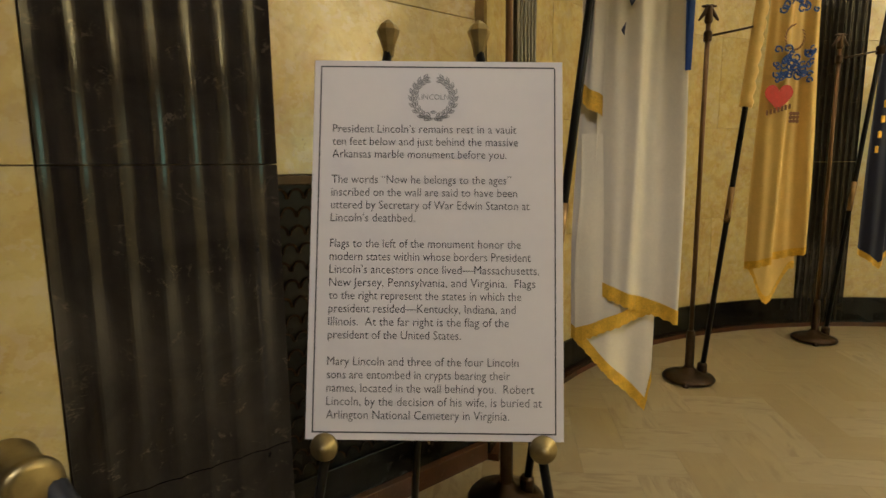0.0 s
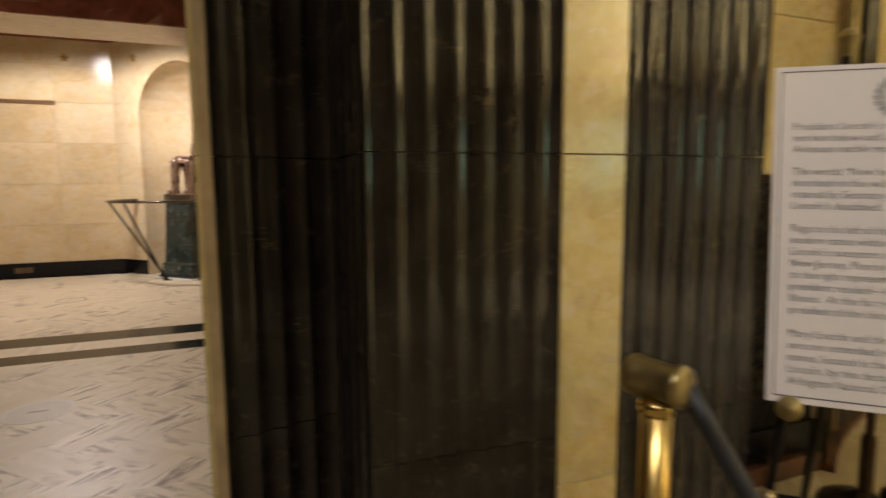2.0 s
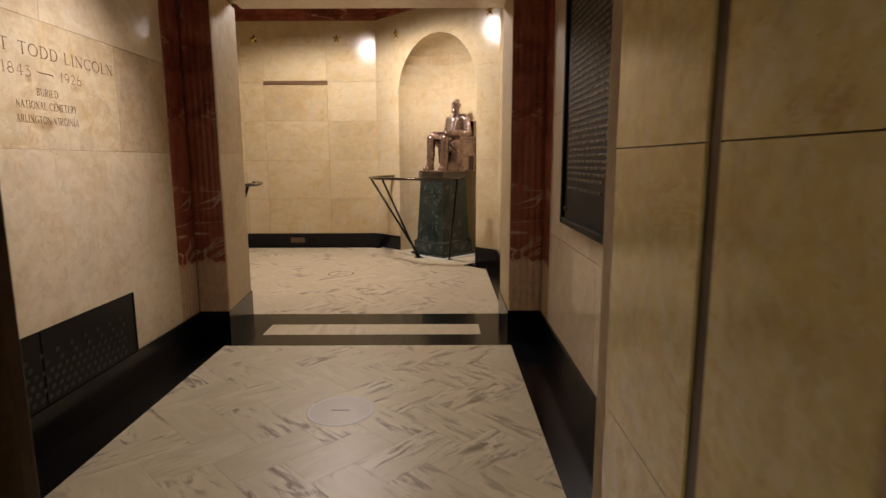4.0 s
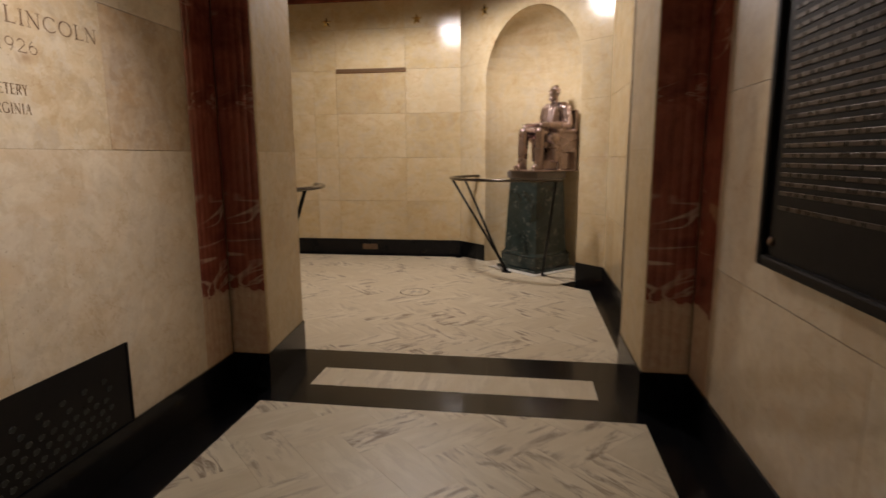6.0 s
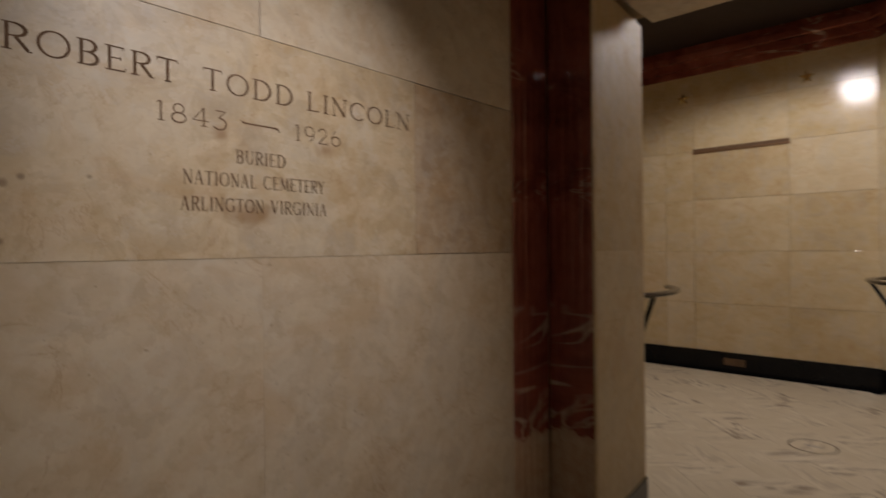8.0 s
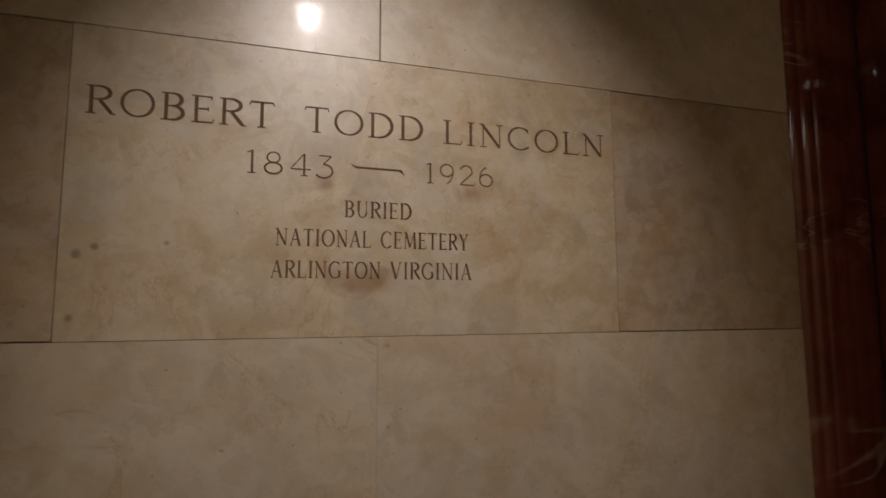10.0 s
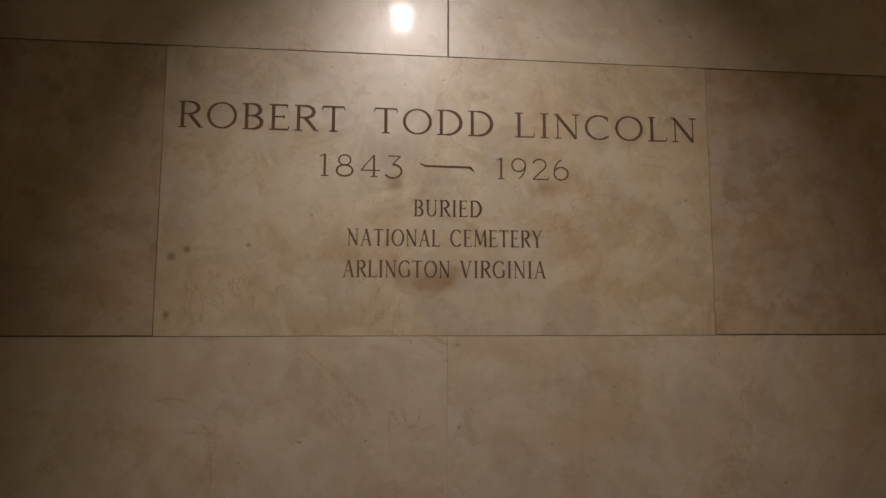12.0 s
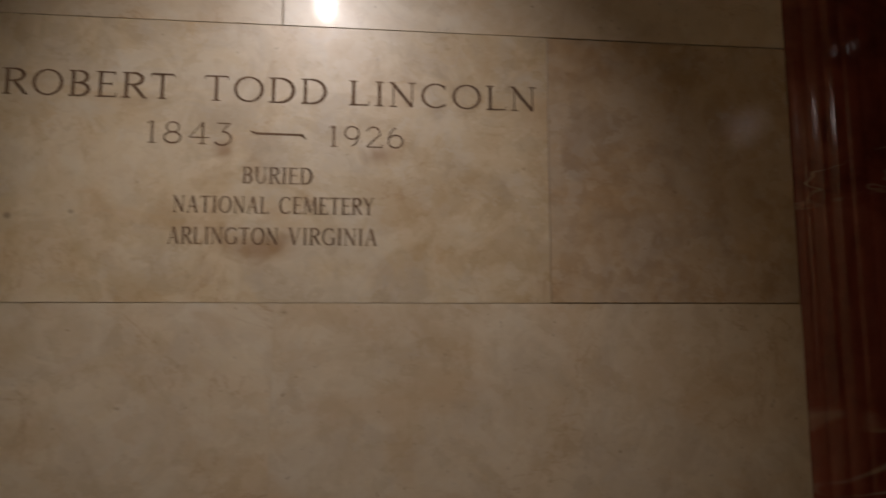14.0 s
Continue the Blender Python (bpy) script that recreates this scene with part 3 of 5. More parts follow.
def niche_wall():
    """The wall with a half-round niche under a half dome; one thick shell."""
    bm = bmesh.new()
    n = 24
    arch = [(NC + NR, 0.0)] + [(NC + NR * math.cos(a), NZ + NR * math.sin(a)) for a in [math.pi * i / n for i in range(n + 1)]] + [(NC - NR, 0.0)]
    top = 3.46

    def sheet(pairs):
        for p, q in zip(pairs, pairs[1:]):
            vs = [bm.verts.new((x, 0, z)) for x, z in (p[0], p[1], q[1], q[0])]
            bm.faces.new(vs)
    outer = [(DL, 0.0)] + [(NC + (DL - NC if math.cos(a) > 0 else NC) * max(-1, min(1, 1.6 * math.cos(a))), NZ + (top - NZ) * min(1, 1.6 * math.sin(a))) for a in [math.pi * i / n for i in range(n + 1)]] + [(0.0, 0.0)]
    sheet(list(zip(arch, outer)))
    # the niche: half cylinder, then quarter sphere
    cols = [math.pi * i / n for i in range(n + 1)]
    rings = [[(NC + NR * math.cos(a), -NR * math.sin(a) * 0.85, z) for a in cols] for z in (0.0, NZ)]
    for k in range(1, 9):
        e = math.pi / 2 * k / 8
        rings.append([(NC + NR * math.cos(a) * math.cos(e), -NR * math.sin(a) * math.cos(e) * 0.85, NZ + NR * math.sin(e)) for a in cols])
    for r0, r1 in zip(rings, rings[1:]):
        for i in range(n):
            vs = [bm.verts.new(p) for p in (r0[i], r0[i + 1], r1[i + 1], r1[i])]
            bm.faces.new(vs)
    bmesh.ops.remove_doubles(bm, verts=bm.verts, dist=1e-4)
    bmesh.ops.recalc_face_normals(bm, faces=bm.faces)
    return bm


nw = part("wall_niche", niche_wall(), ROOM_CREAM, m=DM)
tagged(nw, "cream marble wall with an arched half-domed niche", "wall", kind="structure")
tagged(part("wall_niche_backing", boxed((-0.1, -1.1, 0), (DL + 0.1, -0.75, ROOM_TOP)), MORTAR, m=DM), "masonry behind the niche", "wall", kind="structure")
for s0, s1 in ((0, NC - NR), (NC + NR, DL)):
    b = part("baseboard", boxed((s0, -0.02, 0), (s1, 0.014, BASE), 0.003), BLACK, m=DM)
    tagged(b, "polished black marble baseboard beside the niche", "baseboard", kind="structure")
# courses of the niche wall are fine grooves filled with dark joint
for q in ROWS_R[1:-1]:
    for s0, s1 in ((0, NC - NR), (NC + NR, DL)):
        part("joint", boxed((s0, -0.001, q - 0.0015), (s1, 0.0006, q + 0.0015)), MORTAR, nw)

# cornice
CORN = [((DOOR_BACK, SIDE), DIAG_A), (DIAG_A, DIAG_B), (DIAG_B, (BACK, -5.54)), ((BACK, -5.54), (-9.22, -7.25)), ((-9.22, -7.25), (DOOR_BACK, -7.25)), ((DOOR_BACK, -7.25), (DOOR_BACK, SIDE))]
for a, b in CORN:
    m, ln = frame_of(a, b)
    bm = boxed((0, -0.03, 3.46), (ln, 0.03, 3.53), 0.006)
    box(bm, (0, -0.03, 3.53), (ln, 0.07, 3.62), 0.008)
    box(bm, (0, -0.03, 3.62), (ln, 0.12, 3.70), 0.01)
    box(bm, (0, -0.3, 3.70), (ln, 0.05, ROOM_TOP))
    tagged(part("trim", bm, RED, m=m), "moulded red marble cornice under the ceiling", "cornice", kind="structure")

# ---- burial chamber walls ----
sA, sB, sC, sD = (-2.225, -0.573), (-2.225, -0.742), (-2.245, -1.179), (MOUTH_OUT, OPEN_R)
END_C = -0.138
JZ = 1.39


def pilaster(name, a, b, count, label, z_top=CHAM_TOP, depth=0.014, joints=(0.74, JZ, 2.35)):
    m, ln = frame_of(a, b)
    ob = holder(name, m, label, "pilaster", kind="structure")
    cuts = (0,) + tuple(joints) + (z_top,)
    for z0, z1 in zip(cuts, cuts[1:]):
        part("slab", fluted(ln, z0 + 0.0012, z1 - 0.0012, count, depth * 0.8, 0.05, False, 0.09), FLUTED, ob)
    part("core", boxed((0.004, -0.2, 0), (ln - 0.004, -0.03, z_top)), MORTAR, ob)
    return ob


pilaster("pilaster_1", (-2.225, END_C), sA, 7, "fluted black veined marble pilaster", depth=0.0075)
pilaster("pilaster_2", sB, sC, 7, "fluted black veined marble pilaster", depth=0.0075)
NOOK = (-2.555, -1.188)
pilaster("pilaster_8", sC, NOOK, 4, "fluted black veined marble return of the pilaster", depth=0.014)
pilaster("pilaster_3", NOOK, (sD[0] + 0.004, sD[1] + 0.004), 4, "fluted black veined marble corner pilaster", depth=0.014)
pilaster("pilaster_4", (MOUTH_OUT, OPEN_L), (-2.245, -3.94), 5, "fluted black veined marble corner pilaster")
pilaster("pilaster_5", (-2.225, -3.94), (-2.225, -5.2), 12, "fluted black veined marble pilaster")
wall("wall_chamber_strip", sA, sB, 0, CHAM_TOP, 0.2, "golden cream marble strip between fluted pilasters", [(0, 0.169, 0, 0.62), (0, 0.169, 0.62, JZ), (0, 0.169, JZ, 2.3), (0, 0.169, 2.3, CHAM_TOP)], GOLD_CREAM)
wall("wall_chamber_return", (-2.86, END_C), (-2.29, END_C), 0, CHAM_TOP, 0.15, "golden cream marble return behind the pilaster", [(0, 0.57, 0, CHAM_TOP)], GOLD_CREAM)

# curved wall of the apse: courses of slabs on a ring, black base with a brown foot
AX, AY, AR = -0.1, 2.8, 3.24
straight = [(-2.86, END_C), (-2.88, 1.08)]
a0 = math.atan2(1.08 - AY, -2.88 - AX)


def ring_pts(a, b, r, n):
    return [(AX + r * math.cos(a + (b - a) * i / n), AY + r * math.sin(a + (b - a) * i / n)) for i in range(n + 1)]


def ring_block(a, b, r0, r1, z0, z1, n=4):
    return prism(ring_pts(a, b, r0, n) + ring_pts(b, a, r1, n), z0, z1)


A_START, A_END = math.pi + 0.565, math.pi - 2.6
apse = tagged(part("wall_apse", ring_block(A_START, A_END, AR + 0.012, AR + 0.25, 0, CHAM_TOP, 48), MORTAR), "curved golden cream marble wall of the apse", "wall", kind="structure")
rows = (0.24, 0.95, 1.66, 2.35, 3.0, CHAM_TOP)
step = 0.30
for i, (q0, q1) in enumerate(zip(rows, rows[1:])):
    a = A_START + (step / 2 if i % 2 else 0)
    while a > A_END:
        hi, lo = min(a, A_START), max(a - step, A_END)
        part("slab", ring_block(hi - 0.0004, lo + 0.0004, AR, AR + 0.04, q0 + 0.001, q1 - 0.001), GOLD_CREAM, apse)
        a -= step
tagged(part("baseboard", ring_block(A_START, A_END, AR - 0.02, AR + 0.03, 0.035, 0.24, 48), BLACK), "black marble base of the curved wall", "baseboard", kind="structure")
tagged(part("baseboard", ring_block(A_START, A_END, AR - 0.06, AR + 0.03, 0, 0.035, 48), BROWN), "brown marble foot of the curved wall", "baseboard", kind="structure")
ws = wall("wall_apse_flank", straight[1], straight[0], 0, CHAM_TOP, 0.2, "golden cream marble wall beside the apse", [(0, 1.218, 1.36, 2.0), (0, 0.75, 2.0, 2.8), (0.75, 1.218, 2.0, 2.8), (0, 1.218, 2.8, CHAM_TOP)], GOLD_CREAM)
tagged(part("baseboard", boxed((0, -0.02, 0.09), (1.22, 0.02, 0.24), 0.003), BLACK, m=frame_of(*straight[::-1])[0]), "black marble base below the grille", "baseboard", kind="structure")
tagged(part("baseboard", boxed((0, -0.02, 0), (1.22, 0.05, 0.09), 0.003), BROWN, m=frame_of(*straight[::-1])[0]), "brown marble foot below the grille", "baseboard", kind="structure")


def apse_pilaster(name, ang, width, count, z0):
    x, y = AX + (AR - 0.03) * math.cos(ang), AY + (AR - 0.03) * math.sin(ang)
    t = Vector((-math.sin(ang), math.cos(ang)))
    a, b = (x - t.x * width / 2, y - t.y * width / 2), (x + t.x * width / 2, y + t.y * width / 2)
    return pilaster(name, a, b, count, "fluted dark marble pilaster on the curved wall", joints=(JZ, 2.35), depth=0.012)


apse_pilaster("pilaster_6", math.pi + 0.40, 0.30, 6, 0)
apse_pilaster("pilaster_7", math.pi - 0.66, 0.42, 8, 0)

# rest of the chamber, closing it unseen; its black marble darkens the pilasters' reflections
wall("wall_chamber_east", (3.3, -5.2), (3.3, 6.2), 0, CHAM_TOP, 0.2, "unseen golden cream marble wall, black slabs added to darken reflections", [g + ((FLUTED,) if 4.6 < g[1] < 7.3 else ()) for g in grid(11.4, (0, 0.95, 1.66, 2.35, 3.0, CHAM_TOP), 1.2)], GOLD_CREAM)
wall("wall_chamber_south", (-2.225, -5.2), (3.3, -5.2), 0, CHAM_TOP, 0.2, "unseen black veined marble wall, added to darken pilaster reflections", grid(5.52, (0, 0.95, 1.66, 2.35, 3.0, CHAM_TOP), 1.2), FLUTED)

# ledge of the chamber, which hides its uplights
for a, b in (((3.02, -5.2, 2.62), (3.3, 6.2, 2.76)), ((-2.2, -5.2, 2.98), (3.02, -4.92, 3.12))):
    tagged(part("trim", boxed(a, b, 0.01), GOLD_CREAM), "golden cream marble ledge under the chamber vault", "cornice", kind="structure")
tagged(part("trim", ring_block(A_START, A_END, AR - 0.3, AR, 2.98, 3.12, 48), GOLD_CREAM), "golden cream marble ledge of the apse", "cornice", kind="structure")

# ---- floors ----


def herringbone(name, label, outline, material, unit=0.232, centre=None, joined=False, top=0.0):
    """Marble planks one by two, laid at 45 degrees, cut to the outline."""
    ob = holder(name, Matrix.Identity(4), label, "floor", kind="structure")
    edges = inside_edges(outline)
    xs, ys = [p[0] for p in outline], [p[1] for p in outline]
    turn = Matrix.Rotation(math.pi / 4, 4, "Z")
    g = 0.0006
    whole = mesh_of("tile", boxed((-unit + g, -unit / 2 + g, -0.02), (unit - g, unit / 2 - g, 0)), material)
    rest = bmesh.new()
    reach = int(1.5 * max(max(xs) - min(xs), max(ys) - min(ys)) / unit) + 4
    mid = Vector((*(centre or ((min(xs) + max(xs)) / 2, (min(ys) + max(ys)) / 2)), 0))
    for i in range(-reach, reach):
        for j in range(-reach, reach):
            c = (i - j) % 4
            if c == 0:
                local, ang = Vector(((i + 1) * unit, (j + 0.5) * unit, 0)), 0
            elif c == 3:
                local, ang = Vector(((i + 0.5) * unit, (j + 1) * unit, 0)), math.pi / 2
            else:
                continue
            m = Matrix.Translation(mid + turn @ local + Vector((0, 0, top))) @ Matrix.Rotation(math.pi / 4 + ang, 4, "Z")
            corners = [(-unit + g, -unit / 2 + g), (unit - g, -unit / 2 + g), (unit - g, unit / 2 - g), (-unit + g, unit / 2 - g)]
            poly = [tuple((m @ Vector((x, y, 0))).xy) for x, y in corners]
            cut = clip(poly, edges)
            if len(cut) < 3 or area(cut) < 2e-4:
                continue
            if joined and m.translation.x > 0.4:
                pr = prism(cut, top - 0.02, top)
                me = bpy.data.meshes.new("cut")
                pr.to_mesh(me)
                pr.free()
                rest.from_mesh(me)
                bpy.data.meshes.remove(me)
                continue
            if area(cut) > area(poly) - 1e-5:
                tile = new("tile", whole)
            else:
                inv = m.inverted()
                tile = new("tile", mesh_of("tile", prism([tuple((inv @ Vector((x, y, top))).xy) for x, y in cut], -0.02, 0), material))
            tile.parent = ob
            tile.matrix_basis = m
    if joined:
        stuff = part("tiles", rest, material, ob)
        stuff["kind"] = "stuff"
    else:
        rest.free()
    return ob


BL, BR = LEFT + 0.247, RIGHT - 0.245
FAR = -6.084
strips = [((FAR, LEFT), (MOUTH_IN, BL)), ((FAR, BR), (MOUTH_IN, RIGHT)), ((DOOR_BACK, LEFT), (-6.625, RIGHT)), ((-6.347, LEFT), (FAR, RIGHT)),
          ((-6.625, LEFT), (-6.347, -3.43)), ((-6.625, -1.699), (-6.347, RIGHT)), ((-9.2, SIDE - 0.16), (DOOR_BACK, SIDE)), ((MOUTH_IN, OPEN_L), (MOUTH_OUT + 0.1, OPEN_L + 0.03)), ((MOUTH_IN, OPEN_R - 0.03), (MOUTH_OUT + 0.1, OPEN_R)),
          ((BACK, -7.25), (BACK + 0.12, -3.0))]
niche_floor = part("floor_niche", prism([(NC + NR * math.cos(a), -0.85 * NR * math.sin(a)) for a in [math.pi * i / 24 for i in range(25)]] + [(NC - NR, 0.2), (NC + NR + 0.4, 0.2), (NC + NR + 0.4, 0.0)], -0.025, -0.002), TILE, m=DM)
tagged(niche_floor, "white marble floor of the niche", "floor", kind="structure")
tagged(part("floor_corner", boxed((0, 0.0, -0.025), (NC - NR, 0.26, 0.0005)), BLACK, m=DM), "black marble border beside the niche", "floor border", kind="structure")
border = holder("floor_border", Matrix.Identity(4), "black marble border strips in the floor", "floor border", kind="structure")
for (x0, y0), (x1, y1) in strips:
    part("strip", boxed((x0 + 0.0005, y0 + 0.0005, -0.02), (x1 - 0.0005, y1 - 0.0005, 0.0), 0.0006), BLACK, border)
inlay = holder("threshold_inlay", Matrix.Identity(4), "white marble inlay in the black threshold", "floor inlay", kind="structure")
for y0, y1 in ((-3.43, -2.56), (-2.56, -1.699)):
    part("slab", boxed((-6.6245, y0 + 0.0005, -0.02), (-6.3475, y1 - 0.0005, 0.0)), TILE, inlay)

# ---- carved inscription ----
THICK, THIN = 0.125, 0.055


def ser(x, y, w=0.13):
    return ("l", x - w, y, x + w, y, 0.05)


def stem(x, w=THICK):
    return [("l", x, 0, x, 1, w), ser(x, 0.02), ser(x, 0.98)]


# strokes in a square of cap height: lines (x0, y0, x1, y1, width), arcs (centre, radii, degrees, width)
GLYPHS = {
    "R": (0.70, stem(0.13) + [("a", 0.32, 0.75, 0.28, 0.23, 90, -90, THICK), ("l", 0.13, 0.98, 0.34, 0.98, THIN), ("l", 0.13, 0.52, 0.34, 0.52, THIN), ("l", 0.34, 0.50, 0.66, 0.04, THICK), ser(0.70, 0.02, 0.07)]),
    "O": (0.92, [("a", 0.46, 0.5, 0.41, 0.48, 0, 360, 0.10)]),
    "B": (0.66, stem(0.13) + [("a", 0.30, 0.75, 0.24, 0.23, 90, -90, THICK), ("a", 0.30, 0.27, 0.29, 0.25, 90, -90, THICK), ("l", 0.13, 0.98, 0.32, 0.98, THIN), ("l", 0.13, 0.52, 0.32, 0.52, THIN), ("l", 0.13, 0.02, 0.32, 0.02, THIN)]),
    "E": (0.62, stem(0.13) + [("l", 0.13, 0.97, 0.55, 0.97, THIN), ("l", 0.13, 0.52, 0.46, 0.52, THIN), ("l", 0.13, 0.03, 0.58, 0.03, THIN), ("l", 0.55, 1.0, 0.55, 0.86, 0.04), ("l", 0.46, 0.60, 0.46, 0.44, 0.04), ("l", 0.58, 0.0, 0.62, 0.16, 0.04)]),
    "T": (0.72, [("l", 0.36, 0, 0.36, 1, THICK), ser(0.36, 0.02), ("l", 0.02, 0.97, 0.70, 0.97, 0.065), ("l", 0.03, 0.98, 0.0, 0.84, 0.04), ("l", 0.69, 0.98, 0.72, 0.84, 0.04)]),
    "D": (0.82, stem(0.13) + [("a", 0.32, 0.5, 0.43, 0.48, 90, -90, THICK), ("l", 0.13, 0.98, 0.34, 0.98, THIN), ("l", 0.13, 0.02, 0.34, 0.02, THIN)]),
    "L": (0.62, stem(0.13) + [("l", 0.13, 0.03, 0.58, 0.03, THIN), ("l", 0.58, 0.0, 0.63, 0.18, 0.04)]),
    "I": (0.30, stem(0.15)),
    "N": (0.82, [("l", 0.12, 0, 0.12, 1, THIN), ser(0.12, 0.02, 0.11), ("l", 0.08, 0.98, 0.70, 0.02, THICK), ("l", 0.70, 0, 0.70, 1, THIN), ser(0.70, 0.98, 0.12), ser(0.06, 0.98, 0.08)]),
    "C": (0.82, [("a", 0.46, 0.5, 0.41, 0.48, 48, 312, 0.10), ("l", 0.74, 0.94, 0.75, 0.76, 0.045), ("l", 0.74, 0.06, 0.77, 0.20, 0.04)]),
    "U": (0.80, [("l", 0.13, 0.34, 0.13, 1, THICK), ser(0.13, 0.98), ("a", 0.40, 0.34, 0.27, 0.32, 180, 360, 0.09), ("l", 0.67, 0.34, 0.67, 1, THIN), ser(0.67, 0.98, 0.11)]),
    "A": (0.80, [("l", 0.08, 0, 0.40, 1, THIN), ("l", 0.40, 1, 0.70, 0, THICK), ("l", 0.20, 0.36, 0.58, 0.36, THIN), ser(0.08, 0.02, 0.10), ser(0.70, 0.02, 0.12)]),
    "M": (0.98, [("l", 0.10, 0, 0.16, 1, THIN), ("l", 0.16, 1, 0.49, 0.1, THICK), ("l", 0.49, 0.1, 0.82, 1, THIN), ("l", 0.82, 1, 0.88, 0, THICK), ser(0.10, 0.02, 0.09), ser(0.88, 0.02, 0.12), ser(0.12, 0.98, 0.08), ser(0.86, 0.98, 0.08)]),
    "Y": (0.76, [("l", 0.38, 0, 0.38, 0.5, THICK), ("l", 0.38, 0.48, 0.08, 1, THICK), ("l", 0.38, 0.48, 0.68, 1, THIN), ser(0.38, 0.02), ser(0.08, 0.98, 0.10), ser(0.68, 0.98, 0.10)]),
    "G": (0.86, [("a", 0.46, 0.5, 0.41, 0.48, 48, 335, 0.10), ("l", 0.76, 0.05, 0.76, 0.42, 0.10), ser(0.76, 0.43, 0.12), ("l", 0.74, 0.94, 0.75, 0.76, 0.045)]),
    "V": (0.80, [("l", 0.10, 1, 0.42, 0, THICK), ("l", 0.42, 0, 0.72, 1, THIN), ser(0.10, 0.98, 0.12), ser(0.72, 0.98, 0.10)]),
    "1": (0.40, [("l", 0.22, 0, 0.22, 1, 0.10), ser(0.22, 0.02), ("l", 0.22, 1, 0.06, 0.88, 0.05)]),
    "8": (0.66, [("a", 0.33, 0.74, 0.20, 0.23, 0, 360, 0.07), ("a", 0.33, 0.27, 0.27, 0.25, 0, 360, 0.085)]),
    "4": (0.72, [("l", 0.50, 0, 0.50, 1, 0.09), ("l", 0.50, 1, 0.06, 0.30, 0.05), ("l", 0.06, 0.30, 0.72, 0.30, 0.055), ser(0.50, 0.02)]),
    "3": (0.62, [("l", 0.10, 0.97, 0.52, 0.97, 0.055), ("l", 0.52, 0.97, 0.26, 0.60, 0.055), ("a", 0.27, 0.28, 0.29, 0.31, 95, -150, 0.085)]),
    "9": (0.66, [("a", 0.33, 0.68, 0.26, 0.30, 0, 360, 0.075), ("a", 0.20, 0.66, 0.39, 0.66, 0, -70, 0.065)]),
    "2": (0.66, [("a", 0.31, 0.70, 0.25, 0.28, 165, -28, 0.075), ("l", 0.53, 0.58, 0.06, 0.04, 0.07), ("l", 0.06, 0.03, 0.64, 0.03, 0.06), ("l", 0.64, 0.0, 0.67, 0.16, 0.04)]),
    "6": (0.66, [("a", 0.33, 0.32, 0.27, 0.30, 0, 360, 0.075), ("a", 0.46, 0.34, 0.40, 0.66, 180, 105, 0.065)]),
}


def carve(bm, word, x_left, x_right, z, height):
    """One word as cut strokes; the reader's right is towards smaller x."""
    total = sum(GLYPHS[c][0] for c in word) + 0.16 * (len(word) - 1)
    k = abs(x_right - x_left) / total
    pen, lift = 0.0, 0.0003
    for c in word:
        width, strokes = GLYPHS[c]
        for s in strokes:
            lift += 0.00002
            wk = height * s[-1] / 2
            if s[0] == "l":
                pts = [(s[1], s[2]), (s[3], s[4])]
            else:
                _, cx, cy, rx, ry, d0, d1, _ = s
                n = max(6, int(abs(d1 - d0) / 14))
                pts = [(cx + rx * math.cos(radians(d0 + (d1 - d0) * i / n)), cy + ry * math.sin(radians(d0 + (d1 - d0) * i / n))) for i in range(n + 1)]
            pts = [Vector((x_left - k * (pen + u), z + height * v)) for u, v in pts]
            pairs = []
            for i, p in enumerate(pts):
                d = (pts[min(i + 1, len(pts) - 1)] - pts[max(i - 1, 0)]).normalized()
                nrm = Vector((-d.y, d.x)) * wk
                if s[0] == "a" and s[-1] >= 0.09:   # round strokes swell at the sides
                    nrm *= 0.55 + 0.6 * abs(d.y)
                pairs.append((p + nrm, p - nrm))
            rows_ = [[bm.verts.new((q.x, lift, q.y)) for q in pr] for pr in pairs]
            for r0, r1 in zip(rows_, rows_[1:]):
                bm.faces.new((r0[0], r0[1], r1[1], r1[0]))
        pen += width + 0.16


for word, xl, xr, z, h in (
    ("ROBERT", -4.281, -4.617, 1.840, 0.055), ("TODD", -4.678, -4.933, 1.840, 0.055), ("LINCOLN", -4.979, -5.388, 1.840, 0.055),
    ("1843", -4.564, -4.740, 1.746, 0.047), ("1926", -4.936, -5.098, 1.748, 0.046), ("BURIED", -4.763, -4.906, 1.665, 0.035),
    ("NATIONAL", -4.627, -4.818, 1.602, 0.035), ("CEMETERY", -4.840, -5.035, 1.602, 0.036), ("ARLINGTON", -4.619, -4.839, 1.537, 0.035), ("VIRGINIA", -4.860, -5.042, 1.537, 0.036)):
    letters = bmesh.new()
    carve(letters, word, xl - DOOR_X, xr - DOOR_X, z, h)
    part("lettering", letters, CUT, INSCRIBED, "carved serif word")
dash = bmesh.new()
vs = [dash.verts.new((x - DOOR_X, 0.0005, z)) for x, z in ((-4.771, 1.780), (-4.785, 1.770), (-4.878, 1.769), (-4.892, 1.760), (-4.884, 1.7735), (-4.787, 1.7745))]
dash.faces.new(vs)
part("lettering", dash, CUT, INSCRIBED, "carved dash")

